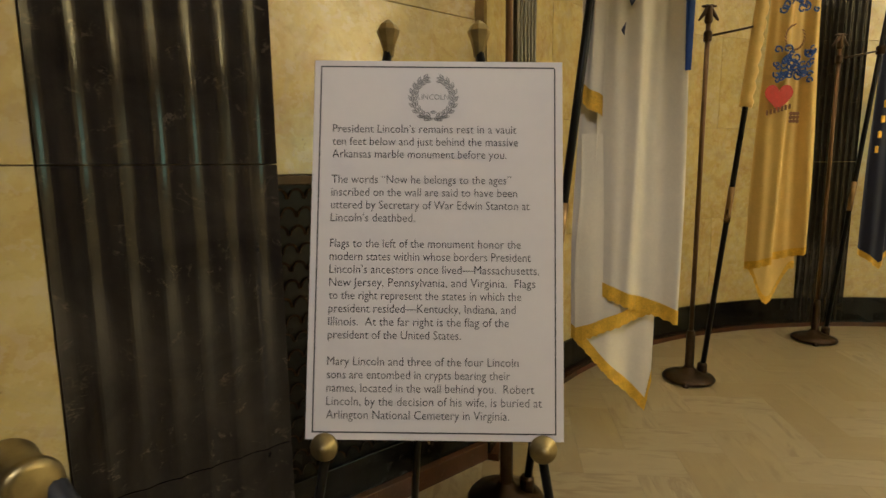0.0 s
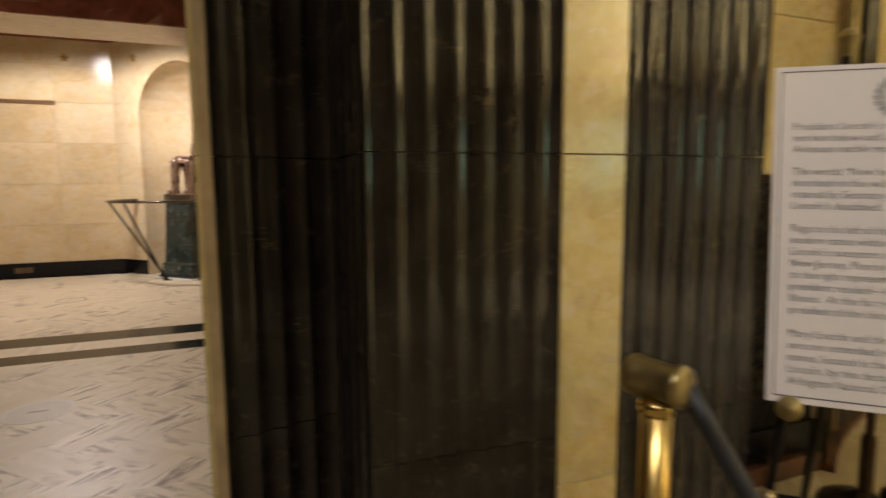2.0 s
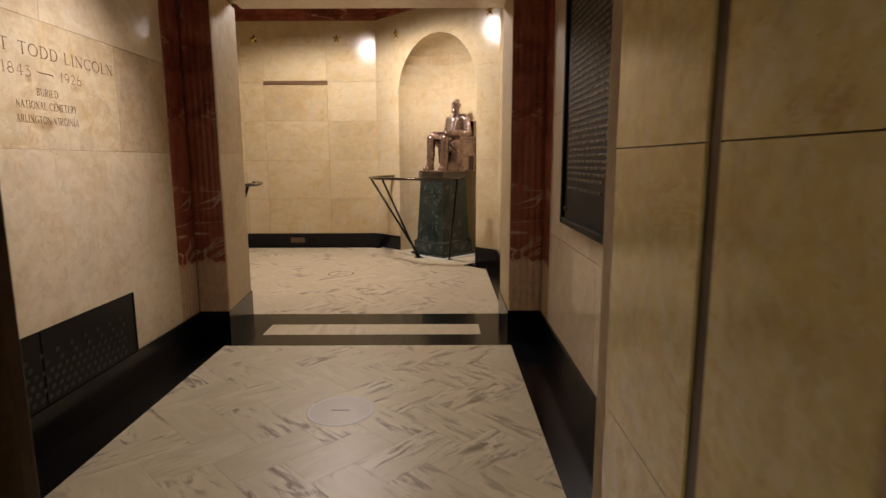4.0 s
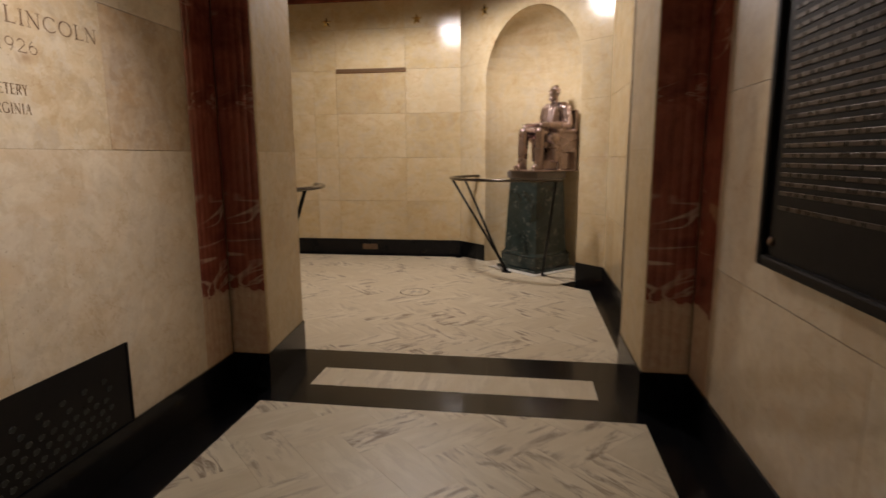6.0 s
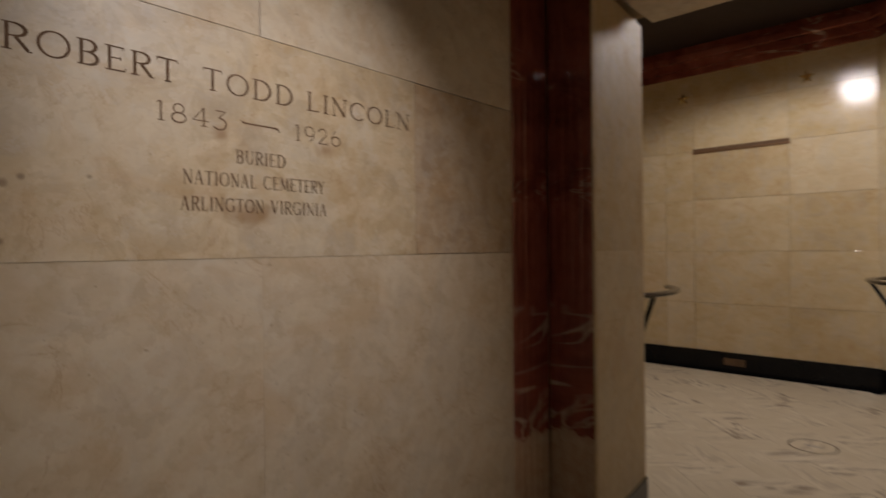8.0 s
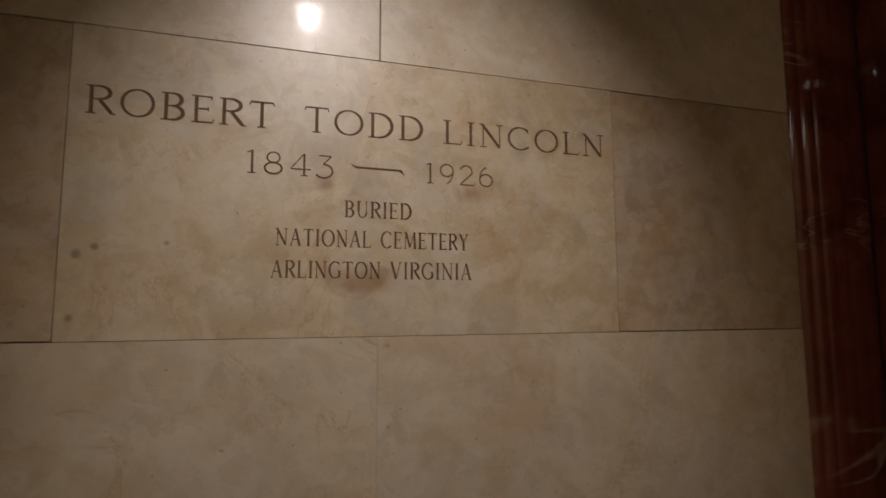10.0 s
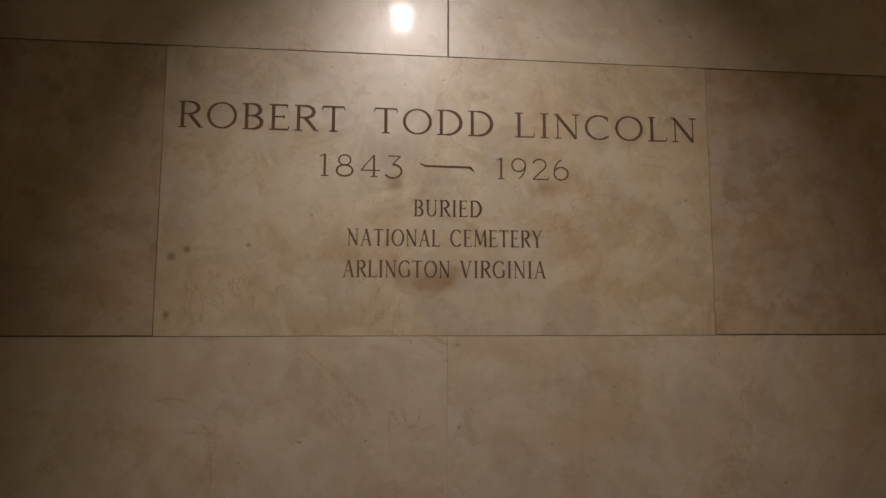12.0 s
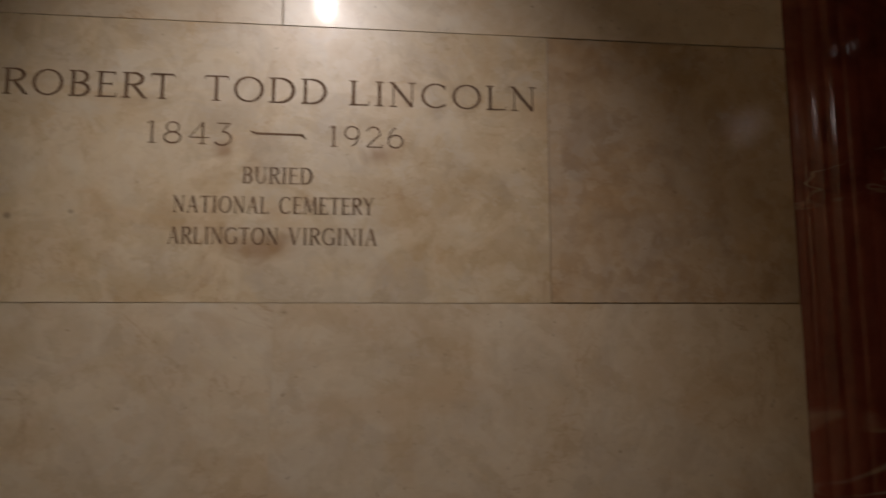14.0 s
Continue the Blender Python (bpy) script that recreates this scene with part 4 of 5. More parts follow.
# ---- wall grille in the corridor ----
vent = holder("wall_grille", Matrix.Translation((0, LEFT, 0)), "black metal air grille with small cut holes in the cream wall", "air grille")
part("panel", boxed((-5.385, -0.02, BASE + 0.002), (-3.812, 0.004, VENT_T), 0.002), BLACK_PAINT, vent)
holes = bmesh.new()
for i in range(26):
    for j in range(6):
        if j >= 4 and i % 2:
            continue
        cx, cz = -5.25 + i * 0.053 + (0.026 if j % 2 else 0), BASE + 0.035 + j * 0.042
        ring = [holes.verts.new((cx + 0.017 * math.cos(a), 0.0048 + 0.0035 * (k % 2), cz + 0.012 * math.sin(a))) for k, a in enumerate([math.pi * q / 5 for q in range(10)])]
        holes.faces.new(ring)
# a paler colour stands in for glints on the cut holes
part("cutwork", holes, plain("pale_grille_metal", (0.05, 0.055, 0.055), 0.3, 0.9, 0.4), vent, "paler openwork scales", m=Matrix.Identity(4))["kind"] = "stuff"
for x in (-5.375, -4.6, -3.83):
    part("rib", boxed((x - 0.006, 0.004, BASE + 0.004), (x + 0.006, 0.009, VENT_T - 0.002), 0.001), BLACK_PAINT, vent)

# ---- bronze plaque ----
plaque = holder("plaque", Matrix.Translation((0, RIGHT, 0)), "dark bronze wall plaque with rows of raised lettering", "plaque")
PX0, PX1, PZ0, PZ1 = -5.385, -4.305, 1.005, 2.42
plate = part("plate", boxed((PX0, -0.035, PZ0), (PX1, -0.002, PZ1), 0.004), PLATE, plaque)
for a, b in (((PX0 - 0.012, -0.055, PZ0 - 0.012), (PX0 + 0.028, -0.002, PZ1 + 0.012)), ((PX1 - 0.028, -0.055, PZ0 - 0.012), (PX1 + 0.012, -0.002, PZ1 + 0.012)), ((PX0 + 0.028, -0.055, PZ0 - 0.012), (PX1 - 0.028, -0.002, PZ0 + 0.03)), ((PX0 + 0.028, -0.055, PZ1 - 0.03), (PX1 - 0.028, -0.002, PZ1 + 0.012))):
    part("frame", boxed(a, b, 0.01), PLATE, plaque, "rounded bronze edge")
LETTER = plain("raised_bronze_letters", (0.055, 0.042, 0.033), 0.40, 0.8, 0.5, 60)
WORN = plain("rubbed_bronze", (0.17, 0.12, 0.085), 0.3, 0.9, 0.5, 60)
rnd = random.Random(4)
for i in range(36):
    z = 2.31 - i * 0.0312
    long = 0.84 if i < 32 else (0.80, 0.74, 0.72, 0.68)[i - 32]
    z -= 0.018 if i == 35 else 0
    line = bmesh.new()
    x = PX0 + 0.10
    while x < PX0 + 0.10 + long - 0.03:
        w = min(rnd.uniform(0.02, 0.085), PX0 + 0.10 + long - x)
        box(line, (x, -0.039, z), (x + w, -0.0345, z + 0.014), 0.0015)
        x += w + 0.008
    part("lettering", line, LETTER, plate, "raised line of lettering, illegible")
for x, z in ((PX0 + 0.07, PZ0 + 0.08), (PX1 - 0.10, PZ0 + 0.09), (PX0 + 0.07, PZ1 - 0.08), (PX1 - 0.10, PZ1 - 0.08)):
    part("bolt", lathe([(0.016, 0), (0.016, 0.006), (0.009, 0.013), (0.001, 0.015)], 12), WORN, plate, m=pose(x, -0.034, z, 90))

# ---- floor medallions ----
for x, y, r in ((-4.99, -2.56, 0.185), (-8.75, -3.25, 0.16)):
    md = holder("floor_medallion", Matrix.Translation((x, y, 0)), "round pale marble medallion set in the floor", "medallion", "floor medallions")
    part("disc", lathe([(r, -0.004), (r, 0.0012), (r - 0.004, 0.0018)], 40), TILE if r < 0.17 else plain("grey_white_marble", (0.60, 0.56, 0.50), 0.35, 0, 0.08, 9), md)
    ring_bm = tube([(0.93 * r * math.cos(a), 0.93 * r * math.sin(a), 0.0015) for a in [2 * math.pi * i / 40 for i in range(40)]], 0.005, 6, True, flat=0.25)
    part("ring", ring_bm, WHITE_BOARD if r > 0.17 else BROWN, md)
    part("mark", boxed((-0.008, -0.05, 0.0015), (0.008, 0.05, 0.0026)), GREY_INK, md)

# ---- statue room ----
SITE = Matrix.Translation((-10.20, -2.005, 0)) @ Matrix.Rotation(radians(-45), 4, "Z")   # x looks out of the niche
ped = holder("pedestal", SITE, "dark green veined marble pedestal with a moulded foot", "pedestal")
part("slab", boxed((-0.42, -0.40, 0.0), (0.42, 0.40, 0.012), 0.003), plain("white_marble_slab", (0.72, 0.69, 0.63), 0.3, 0, 0.08, 8), ped, "white marble slab under the foot")
part("foot", boxed((-0.335, -0.335, 0.012), (0.335, 0.335, 0.045), 0.006), GREEN, ped)
part("plinth", boxed((-0.30, -0.30, 0.045), (0.30, 0.30, 0.185), 0.006), GREEN, ped)
part("moulding", boxed((-0.305, -0.305, 0.187), (0.305, 0.305, 0.207), 0.008), GREEN, ped)
bm = bmesh.new()
for z0, z1, w0, w1 in ((0.207, 0.232, 0.292, 0.272), (0.232, 1.12, 0.268, 0.228)):
    v = [bm.verts.new((sx_ * w, sy_ * w, z)) for z, w in ((z0, w0), (z1, w1)) for sx_, sy_ in ((-1, -1), (1, -1), (1, 1), (-1, 1))]
    for i in range(4):
        bm.faces.new((v[i], v[(i + 1) % 4], v[4 + (i + 1) % 4], v[4 + i]))
    bm.faces.new(v[4:])
    bm.faces.new(v[3::-1])
part("shaft", bm, GREEN, ped)
part("cap", boxed((-0.25, -0.25, 1.12), (0.25, 0.25, 1.205), 0.006), plain("grey_green_stone", (0.12, 0.10, 0.085), 0.35, 0, 0.3, 12), ped, "dull grey-brown stone cap")


def capsule(bm, a, b, r0, r1, n=7):
    """A rounded limb from a to b."""
    a, b = Vector(a), Vector(b)
    q = (b - a).to_track_quat("Z", "Y").to_matrix().to_4x4()
    ln = (b - a).length
    prof = [(r0 * math.cos(t), -r0 * math.sin(t)) for t in [math.pi / 2 * (1 - i / 4) for i in range(5)]] + [(r1 * math.cos(t), ln + r1 * math.sin(t)) for t in [math.pi / 2 * i / 4 for i in range(5)]]
    prof = [(max(r, 0.001), z) for r, z in prof]
    tmp = lathe(prof, 12)
    tmp.transform(Matrix.Translation(a) @ q)
    me = bpy.data.meshes.new("limb")
    tmp.to_mesh(me)
    tmp.free()
    bm.from_mesh(me)
    bpy.data.meshes.remove(me)


def seated_statue():
    """A seated man in a long coat on a high-backed chair; one fused shape, looking to +x."""
    b = bmesh.new()
    box(b, (-0.25, -0.23, 0.0), (0.46, 0.23, 0.02), 0.006)
    # chair: high back, seat, closed sides with rolled arms
    box(b, (-0.25, -0.215, 0.0), (-0.19, 0.215, 0.73), 0.02)
    box(b, (-0.20, -0.20, 0.28), (0.10, 0.20, 0.36), 0.015)
    box(b, (-0.20, -0.17, 0.02), (0.02, 0.17, 0.30), 0.01)
    for s in (-1, 1):
        box(b, (-0.20, s * 0.19, 0.22), (0.02, s * 0.215, 0.46), 0.012)
        capsule(b, (-0.20, s * 0.205, 0.25), (-0.205, s * 0.205, 0.02), 0.028, 0.026)
        capsule(b, (-0.20, s * 0.205, 0.475), (0.07, s * 0.205, 0.475), 0.030, 0.030)
        capsule(b, (0.05, s * 0.205, 0.46), (0.045, s * 0.205, 0.02), 0.024, 0.028)
        # coat skirts, thighs, shins, shoes
        capsule(b, (-0.04, s * 0.12, 0.43), (0.13, s * 0.15, 0.40), 0.095, 0.075)
        capsule(b, (0.10, s * 0.165, 0.38), (0.09, s * 0.185, 0.14), 0.055, 0.035)
        x_foot = 0.37 if s < 0 else 0.26
        knee = 0.34 if s < 0 else 0.25
        capsule(b, (-0.02, s * 0.085, 0.44), (knee, s * 0.095, 0.46), 0.085, 0.062)
        capsule(b, (knee, s * 0.095, 0.45), (x_foot, s * 0.085, 0.08), 0.064, 0.054)
        capsule(b, (x_foot - 0.03, s * 0.085, 0.050), (x_foot + 0.085, s * 0.10, 0.044), 0.040, 0.031)
        # arms resting on the chair
        capsule(b, (-0.075, s * 0.165, 0.735), (-0.065, s * 0.225, 0.545), 0.068, 0.058)
        capsule(b, (-0.065, s * 0.225, 0.54), (0.20, s * 0.175, 0.535), 0.054, 0.038)
        capsule(b, (0.20, s * 0.175, 0.54), (0.275, s * 0.15, 0.53), 0.038, 0.030)
        # lapels
        capsule(b, (0.055, s * 0.055, 0.50), (0.005, s * 0.075, 0.74), 0.042, 0.034)
    # coat tails between chair and legs
    capsule(b, (0.08, -0.10, 0.40), (0.10, -0.12, 0.16), 0.055, 0.035)
    capsule(b, (0.08, 0.10, 0.40), (0.09, 0.13, 0.14), 0.055, 0.035)
    # trunk, waistcoat, shoulders
    capsule(b, (-0.05, 0, 0.46), (-0.075, 0, 0.70), 0.140, 0.132)
    capsule(b, (0.03, 0, 0.48), (0.0, 0, 0.72), 0.075, 0.055)
    capsule(b, (-0.08, -0.125, 0.745), (-0.08, 0.125, 0.745), 0.078, 0.078)
    # neck and collar, head, hair, beard, nose, brow, ears
    capsule(b, (-0.065, 0, 0.79), (-0.045, 0, 0.87), 0.050, 0.043)
    capsule(b, (-0.035, 0, 0.885), (-0.038, 0, 0.945), 0.055, 0.060)
    capsule(b, (-0.060, 0, 0.945), (-0.055, 0, 0.968), 0.062, 0.054)
    capsule(b, (-0.052, 0.02, 0.99), (-0.03, 0.035, 0.985), 0.034, 0.024)
    capsule(b, (0.008, 0, 0.853), (-0.004, 0, 0.875), 0.030, 0.032)
    capsule(b, (0.022, 0, 0.928), (0.030, 0, 0.902), 0.009, 0.013)
    capsule(b, (0.014, -0.028, 0.945), (0.014, 0.028, 0.945), 0.012, 0.012)
    for s in (-1, 1):
        capsule(b, (-0.045, s * 0.058, 0.90), (-0.045, s * 0.060, 0.925), 0.012, 0.014)
    return b


st = part("seated_statue", seated_statue(), STATUE, smooth=True, m=Matrix.Translation((-10.24, -1.845, 1.203)) @ Matrix.Rotation(radians(-50), 4, "Z"))
tagged(st, "polished brown bronze seated figure on the marble pedestal", "statue")
rm = st.modifiers.new("fuse", "REMESH")
rm.mode, rm.voxel_size, rm.use_smooth_shade = "VOXEL", 0.0075, True
sm = st.modifiers.new("soft", "SMOOTH")
sm.factor, sm.iterations = 0.5, 2


def guard_rail(name, cx, cy, r, a0, a1, feet, label):
    """A flat bronze hoop at hand height on raking legs."""
    ob = holder(name, Matrix.Translation((cx, cy, 0)), label, "guard rail", "guard rails")
    arc = [(r * math.cos(radians(a0 + (a1 - a0) * i / 40)), r * math.sin(radians(a0 + (a1 - a0) * i / 40)), 1.13) for i in range(41)]
    part("handrail", tube(arc, 0.030, 10, flat=0.6), plain("polished_bronze_rail", (0.10, 0.085, 0.07), 0.18, 0.9, 0.3), ob, "polished bronze hoop", True)
    for ang, (fx, fy) in feet:
        top = (r * math.cos(radians(ang)), r * math.sin(radians(ang)), 1.118)
        leg = part("leg", tube([(fx - cx, fy - cy, 0.0), top], 0.0155, 8), BLACK_PAINT, ob, "black raking leg", True)
        part("foot", lathe([(0.05, 0), (0.05, 0.006), (0.02, 0.012)], 16), BLACK_PAINT, leg, m=Matrix.Translation((fx - cx, fy - cy, 0)))
    return ob


guard_rail("guard_rail", -10.05, -2.15, 0.88, -138, 26, ((-118, (-9.90, -2.36)), (-90, (-9.885, -2.33)), (22, (-9.74, -1.92))), "bronze hoop rail on black legs round the statue")
guard_rail("guard_rail", -7.75, -4.77, 0.88, -40, 130, ((78, (-7.98, -4.45)), (20, (-7.4, -4.9))), "bronze hoop rail on black legs beside the doorway")


def star(name, m, r=0.075):
    bm = bmesh.new()
    ring = [bm.verts.new((q * math.sin(a), 0.010, q * math.cos(a))) for q, a in [((r if i % 2 == 0 else r * 0.40), math.pi * i / 5) for i in range(10)]]
    back = [bm.verts.new((v_.co.x, 0.0, v_.co.z)) for v_ in ring]
    top = bm.verts.new((0, 0.035, 0))
    for i in range(10):
        bm.faces.new((ring[i], ring[(i + 1) % 10], top))
        bm.faces.new((ring[i], back[i], back[(i + 1) % 10], ring[(i + 1) % 10]))
    bm.faces.new(back)
    bmesh.ops.recalc_face_normals(bm, faces=bm.faces)
    ob = part(name, bm, BRASS, m=m)
    return tagged(ob, "small faceted gilt five-pointed star on the wall", "star", "wall stars")


WM, _ = frame_of((BACK, -3.03), (BACK, -5.54))
for y in (-3.62, -4.88):
    star("wall_star", WM @ Matrix.Translation((-3.03 - y, 0, 3.20)))
star("wall_star", DM @ Matrix.Translation((DL - 0.49, 0, 3.19)))
star("wall_star", DM @ Matrix.Translation((0.16, 0, 3.19)))
slot = holder("air_slot", WM, "narrow dark bronze air slot in the marble wall", "air slot")
part("recess", boxed((0.75, -0.006, 2.545), (1.74, 0.003, 2.585)), plain("brown_slot", (0.13, 0.07, 0.03), 0.7), slot, "brown recess")
part("lip", boxed((0.745, -0.004, 2.525), (1.745, 0.012, 2.548), 0.002), plain("brown_bronze_lip", (0.20, 0.11, 0.05), 0.4, 0.5), slot)
outlet = holder("floor_outlet", WM, "small bronze outlet plate in the black baseboard", "outlet")
part("plate", boxed((1.20, 0.012, 0.07), (1.42, 0.019, 0.15), 0.002), WORN, outlet)
strip = holder("door_edge", frame_of((DOOR_BACK, SIDE), DIAG_A)[0], "dark bronze door edge in the marble wall", "door frame")
part("stile", boxed((1.075, -0.02, BASE), (1.145, 0.006, 3.4), 0.003), BRONZE, strip)


def spot_fixture(x, y, z, tx, ty, tz):
    ob = holder("ceiling_spot", look((x, y, z), (tx, ty, tz)), "small bronze ceiling spotlight", "spotlight", "ceiling spotlights")
    part("can", lathe([(0.055, 0.02), (0.06, 0.06), (0.05, 0.16), (0.02, 0.18)], 20), BRONZE, ob)
    part("stem", tube([(0, 0, 0.16), tuple(ob.matrix_basis.inverted() @ Vector((x, y, ROOM_TOP)))], 0.01, 8), BRONZE, ob)
    return ob


spot_fixture(-9.03, -3.37, 3.50, -9.03, -3.38, 1.6)
spot_fixture(-9.0, -3.05, 3.48, -10.2, -2.1, 1.7)
dl = holder("downlight", Matrix.Translation((-4.75, -2.52, 0)), "round recessed downlight in the corridor ceiling", "downlight")
part("trim_ring", tube([(0.075 * math.cos(a), 0.075 * math.sin(a), CORR_TOP - 0.003) for a in [2 * math.pi * i / 28 for i in range(28)]], 0.012, 8, True), BRASS, dl)

# ---- bronze gate in the chamber doorway ----
gate = holder("bronze_gate", Matrix.Translation((-3.15, OPEN_L, 0)), "dark bronze gate leaf with bars and scrolls standing in the doorway", "gate")
GW = 0.80
for y in (0.02, GW):
    part("stile", boxed((-0.022, y - 0.026, 0.02), (0.022, y + 0.026, 2.5), 0.004), BRONZE, gate)
for z in (0.06, 0.95, 1.55, 2.45):
    part("rail", boxed((-0.018, 0.046, z - 0.025), (0.018, GW - 0.026, z + 0.025), 0.004), BRONZE, gate)
for i in range(1, 7):
    y = i * GW / 7
    part("bar", tube([(0, y, 0.085), (0, y, 0.925)], 0.009, 8), BRONZE, gate)
    part("bar", tube([(0, y, 1.575), (0, y, 2.425)], 0.009, 8), BRONZE, gate)
for i in range(7):
    y = (i + 0.5) * GW / 7
    for z, r in ((0.40, 0.050), (0.56, 0.050), (1.25, 0.12)):
        rr = min(r, 0.055)
        part("scroll", tube([(0, y + rr * (1 - k / 44) * math.cos(k * 0.45), z + (r - 0.002 * k) * math.sin(k * 0.45)) for k in range(20)], 0.007, 6), WORN, gate, "worn bright scroll")

# ---- easel with the notice ----
R_, U_ = Vector((0.629, 0.777, 0)).normalized(), Vector((-0.140, 0.137, 0.896)).normalized()
R_ = (R_ - U_ * R_.dot(U_)).normalized()
N_ = U_.cross(R_)
BOARD = Matrix.Translation((-2.003, 0.115, 0.7445)) @ Matrix((R_, N_, U_)).transposed().to_4x4()
poster = holder("notice_board", BOARD, "white printed notice board with a black border on the easel", "notice board")
PW, PH = 0.608, 0.914
sheet_board = part("board", boxed((-PW / 2, 0, 0), (PW / 2, 0.006, PH), 0.001), WHITE_BOARD, poster)
X0, X1, Z0, Z1 = -0.289, 0.283, 0.016, 0.897
for a, b in (((X0, Z0), (X1, Z0 + 0.0032)), ((X0, Z1), (X1, Z1 + 0.0032)), ((X0, Z0), (X0 + 0.0032, Z1)), ((X1, Z0), (X1 + 0.0032, Z1))):
    part("border", boxed((a[0], -0.0006, a[1]), (b[0], 0.0004, b[1])), INK, sheet_board)


def words(body, width, height_m, material, parent, x, z, align="LEFT", lift=-0.0012, label=""):
    """A line in the built-in font, as a thin mesh of that width."""
    cu = bpy.data.curves.new("line", "FONT")
    cu.body, cu.size, cu.resolution_u, cu.offset = body, 1.0, 2, -0.007
    tmp = bpy.data.objects.new("line", cu)
    me = bpy.data.meshes.new_from_object(tmp)
    bpy.data.objects.remove(tmp)
    xs = [v_.co.x for v_ in me.vertices]
    lo, hi = min(xs), max(xs)
    k = width / (hi - lo)
    shift = -lo * k - (width / 2 if align == "CENTER" else 0)
    for v_ in me.vertices:
        v_.co = (v_.co.x * k + shift, 0, v_.co.y * height_m)
    me.materials.append(material)
    ob = new("text_line", me)
    ob.parent = parent
    ob.matrix_basis = Matrix.Translation((x, lift, z))
    if label:
        ob["label"] = label
    return ob


TEXT = [
    ("President Lincoln\u2019s remains rest in a vault", 0.447, 0), ("ten feet below and just behind the massive", 0.451, 1), ("Arkansas marble monument before you.", 0.423, 2),
    ("The words \u201cNow he belongs to the ages\u201d", 0.434, 4), ("inscribed on the wall are said to have been", 0.449, 5), ("uttered by Secretary of War Edwin Stanton at", 0.479, 6), ("Lincoln\u2019s deathbed.", 0.203, 7),
    ("Flags to the left of the monument honor the", 0.458, 9), ("modern states within whose borders President", 0.482, 10), ("Lincoln\u2019s ancestors once lived\u2014Massachusetts,", 0.502, 11), ("New Jersey, Pennsylvania, and Virginia.  Flags", 0.493, 12),
    ("to the right represent the states in which the", 0.459, 13), ("president resided\u2014Kentucky, Indiana, and", 0.446, 14), ("Illinois.  At the far right is the flag of the", 0.430, 15), ("president of the United States.", 0.316, 16),
    ("Mary Lincoln and three of the four Lincoln", 0.453, 18), ("sons are entombed in crypts bearing their", 0.433, 19), ("names, located in the wall behind you.  Robert", 0.490, 20), ("Lincoln, by the decision of his wife, is buried at", 0.508, 21), ("Arlington National Cemetery in Virginia.", 0.431, 22)]
for body, w, row in TEXT:
    words(body, w, 0.0295, INK, sheet_board, -0.256, 0.734 - row * 0.03115)
wreath = bmesh.new()


def leaf(bm, c, d, ln, wd):
    """One pointed printed leaf with a pale midrib left open."""
    n = Vector((-d.y, d.x))
    for s in (-1, 1):
        line = [c - d * ln, c - d * ln * 0.3 + n * wd * s, c + d * ln * 0.35 + n * wd * 0.8 * s, c + d * ln, c + d * ln * 0.3 + n * wd * 0.22 * s, c - d * ln * 0.5 + n * wd * 0.22 * s]
        bm.faces.new([bm.verts.new((p.x, -0.0012, p.y)) for p in line])


for s in (-1, 1):
    for k in range(9):
        ang = radians(-74 + k * 18.0)
        for r, lean, ln in ((0.0435, 0.55, 0.0095), (0.0505, 0.0, 0.0115), (0.0565, -0.55, 0.0095)):
            c = Vector((s * r * math.cos(ang), r * math.sin(ang)))
            leaf(wreath, c, Vector((s * -math.sin(ang + lean), math.cos(ang + lean))), ln, 0.0042)
    for k in range(3):   # crossed stems under a small bow
        leaf(wreath, Vector((s * (0.008 + 0.009 * k), -0.048 - 0.006 * (k == 0))), Vector((s * 0.9, -0.35 + 0.4 * k)).normalized(), 0.010, 0.0036)
leaf(wreath, Vector((0, -0.036)), Vector((1, 0)), 0.009, 0.004)
part("wreath", wreath, GREY_INK, sheet_board, "printed grey leaf wreath", m=Matrix.Translation((-0.012, 0, 0.822)))
words("LINCOLN", 0.075, 0.020, GREY_INK, sheet_board, -0.012, 0.817, "CENTER", -0.0016)

easel = holder("easel", Matrix.Identity(4), "black metal display easel with brass knobs holding the notice", "easel")
on_board = lambda x, y, z: BOARD @ Vector((x, y, z))
legs = []
for x_knob, x_fin, spread in ((-0.254, -0.126, -0.104), (0.252, 0.100, 0.122)):
    foot = on_board(x_knob + spread, 0.02, -0.7645)
    foot.z = 0.0
    top = on_board(x_fin, 0.02, 0.955)
    legs.append((foot, top))
    leg = part("leg", tube([foot, on_board(x_knob, 0.02, -0.01), top], 0.0115, 10), BLACK_PAINT, easel, smooth=True)
    part("finial", lathe([(0.013, -0.02), (0.016, 0.0), (0.022, 0.02), (0.028, 0.035), (0.029, 0.042), (0.020, 0.056), (0.004, 0.068)], 8), DULL_BRASS, leg, "aged brass finial", m=Matrix.Translation(top))
    bracket = part("bracket", tube([on_board(x_knob, 0.02, -0.010), on_board(x_knob, -0.02, -0.010)], 0.008, 8), DULL_BRASS, easel)
    part("knob", lathe([(0.012, -0.012), (0.030, -0.008), (0.033, 0.0), (0.030, 0.008), (0.022, 0.010), (0.020, 0.016), (0.012, 0.018), (0.010, 0.024), (0.003, 0.027)], 24), DULL_BRASS, bracket, "turned brass knob", True, Matrix.Translation(on_board(x_knob, -0.02, -0.012)) @ (-N_).to_track_quat("Z", "Y").to_matrix().to_4x4())
top_mid = (legs[0][1] + legs[1][1]) / 2 + N_ * 0.02
part("leg", tube([top_mid.lerp(Vector((-2.42, 0.33, 0.0)), 0.10), (-2.42, 0.33, 0.0)], 0.0115, 10), BLACK_PAINT, easel, "black rear leg", True)
zs = 0.50
bar = [a + (b - a) * (zs / (b.z - a.z)) for a, b in legs]
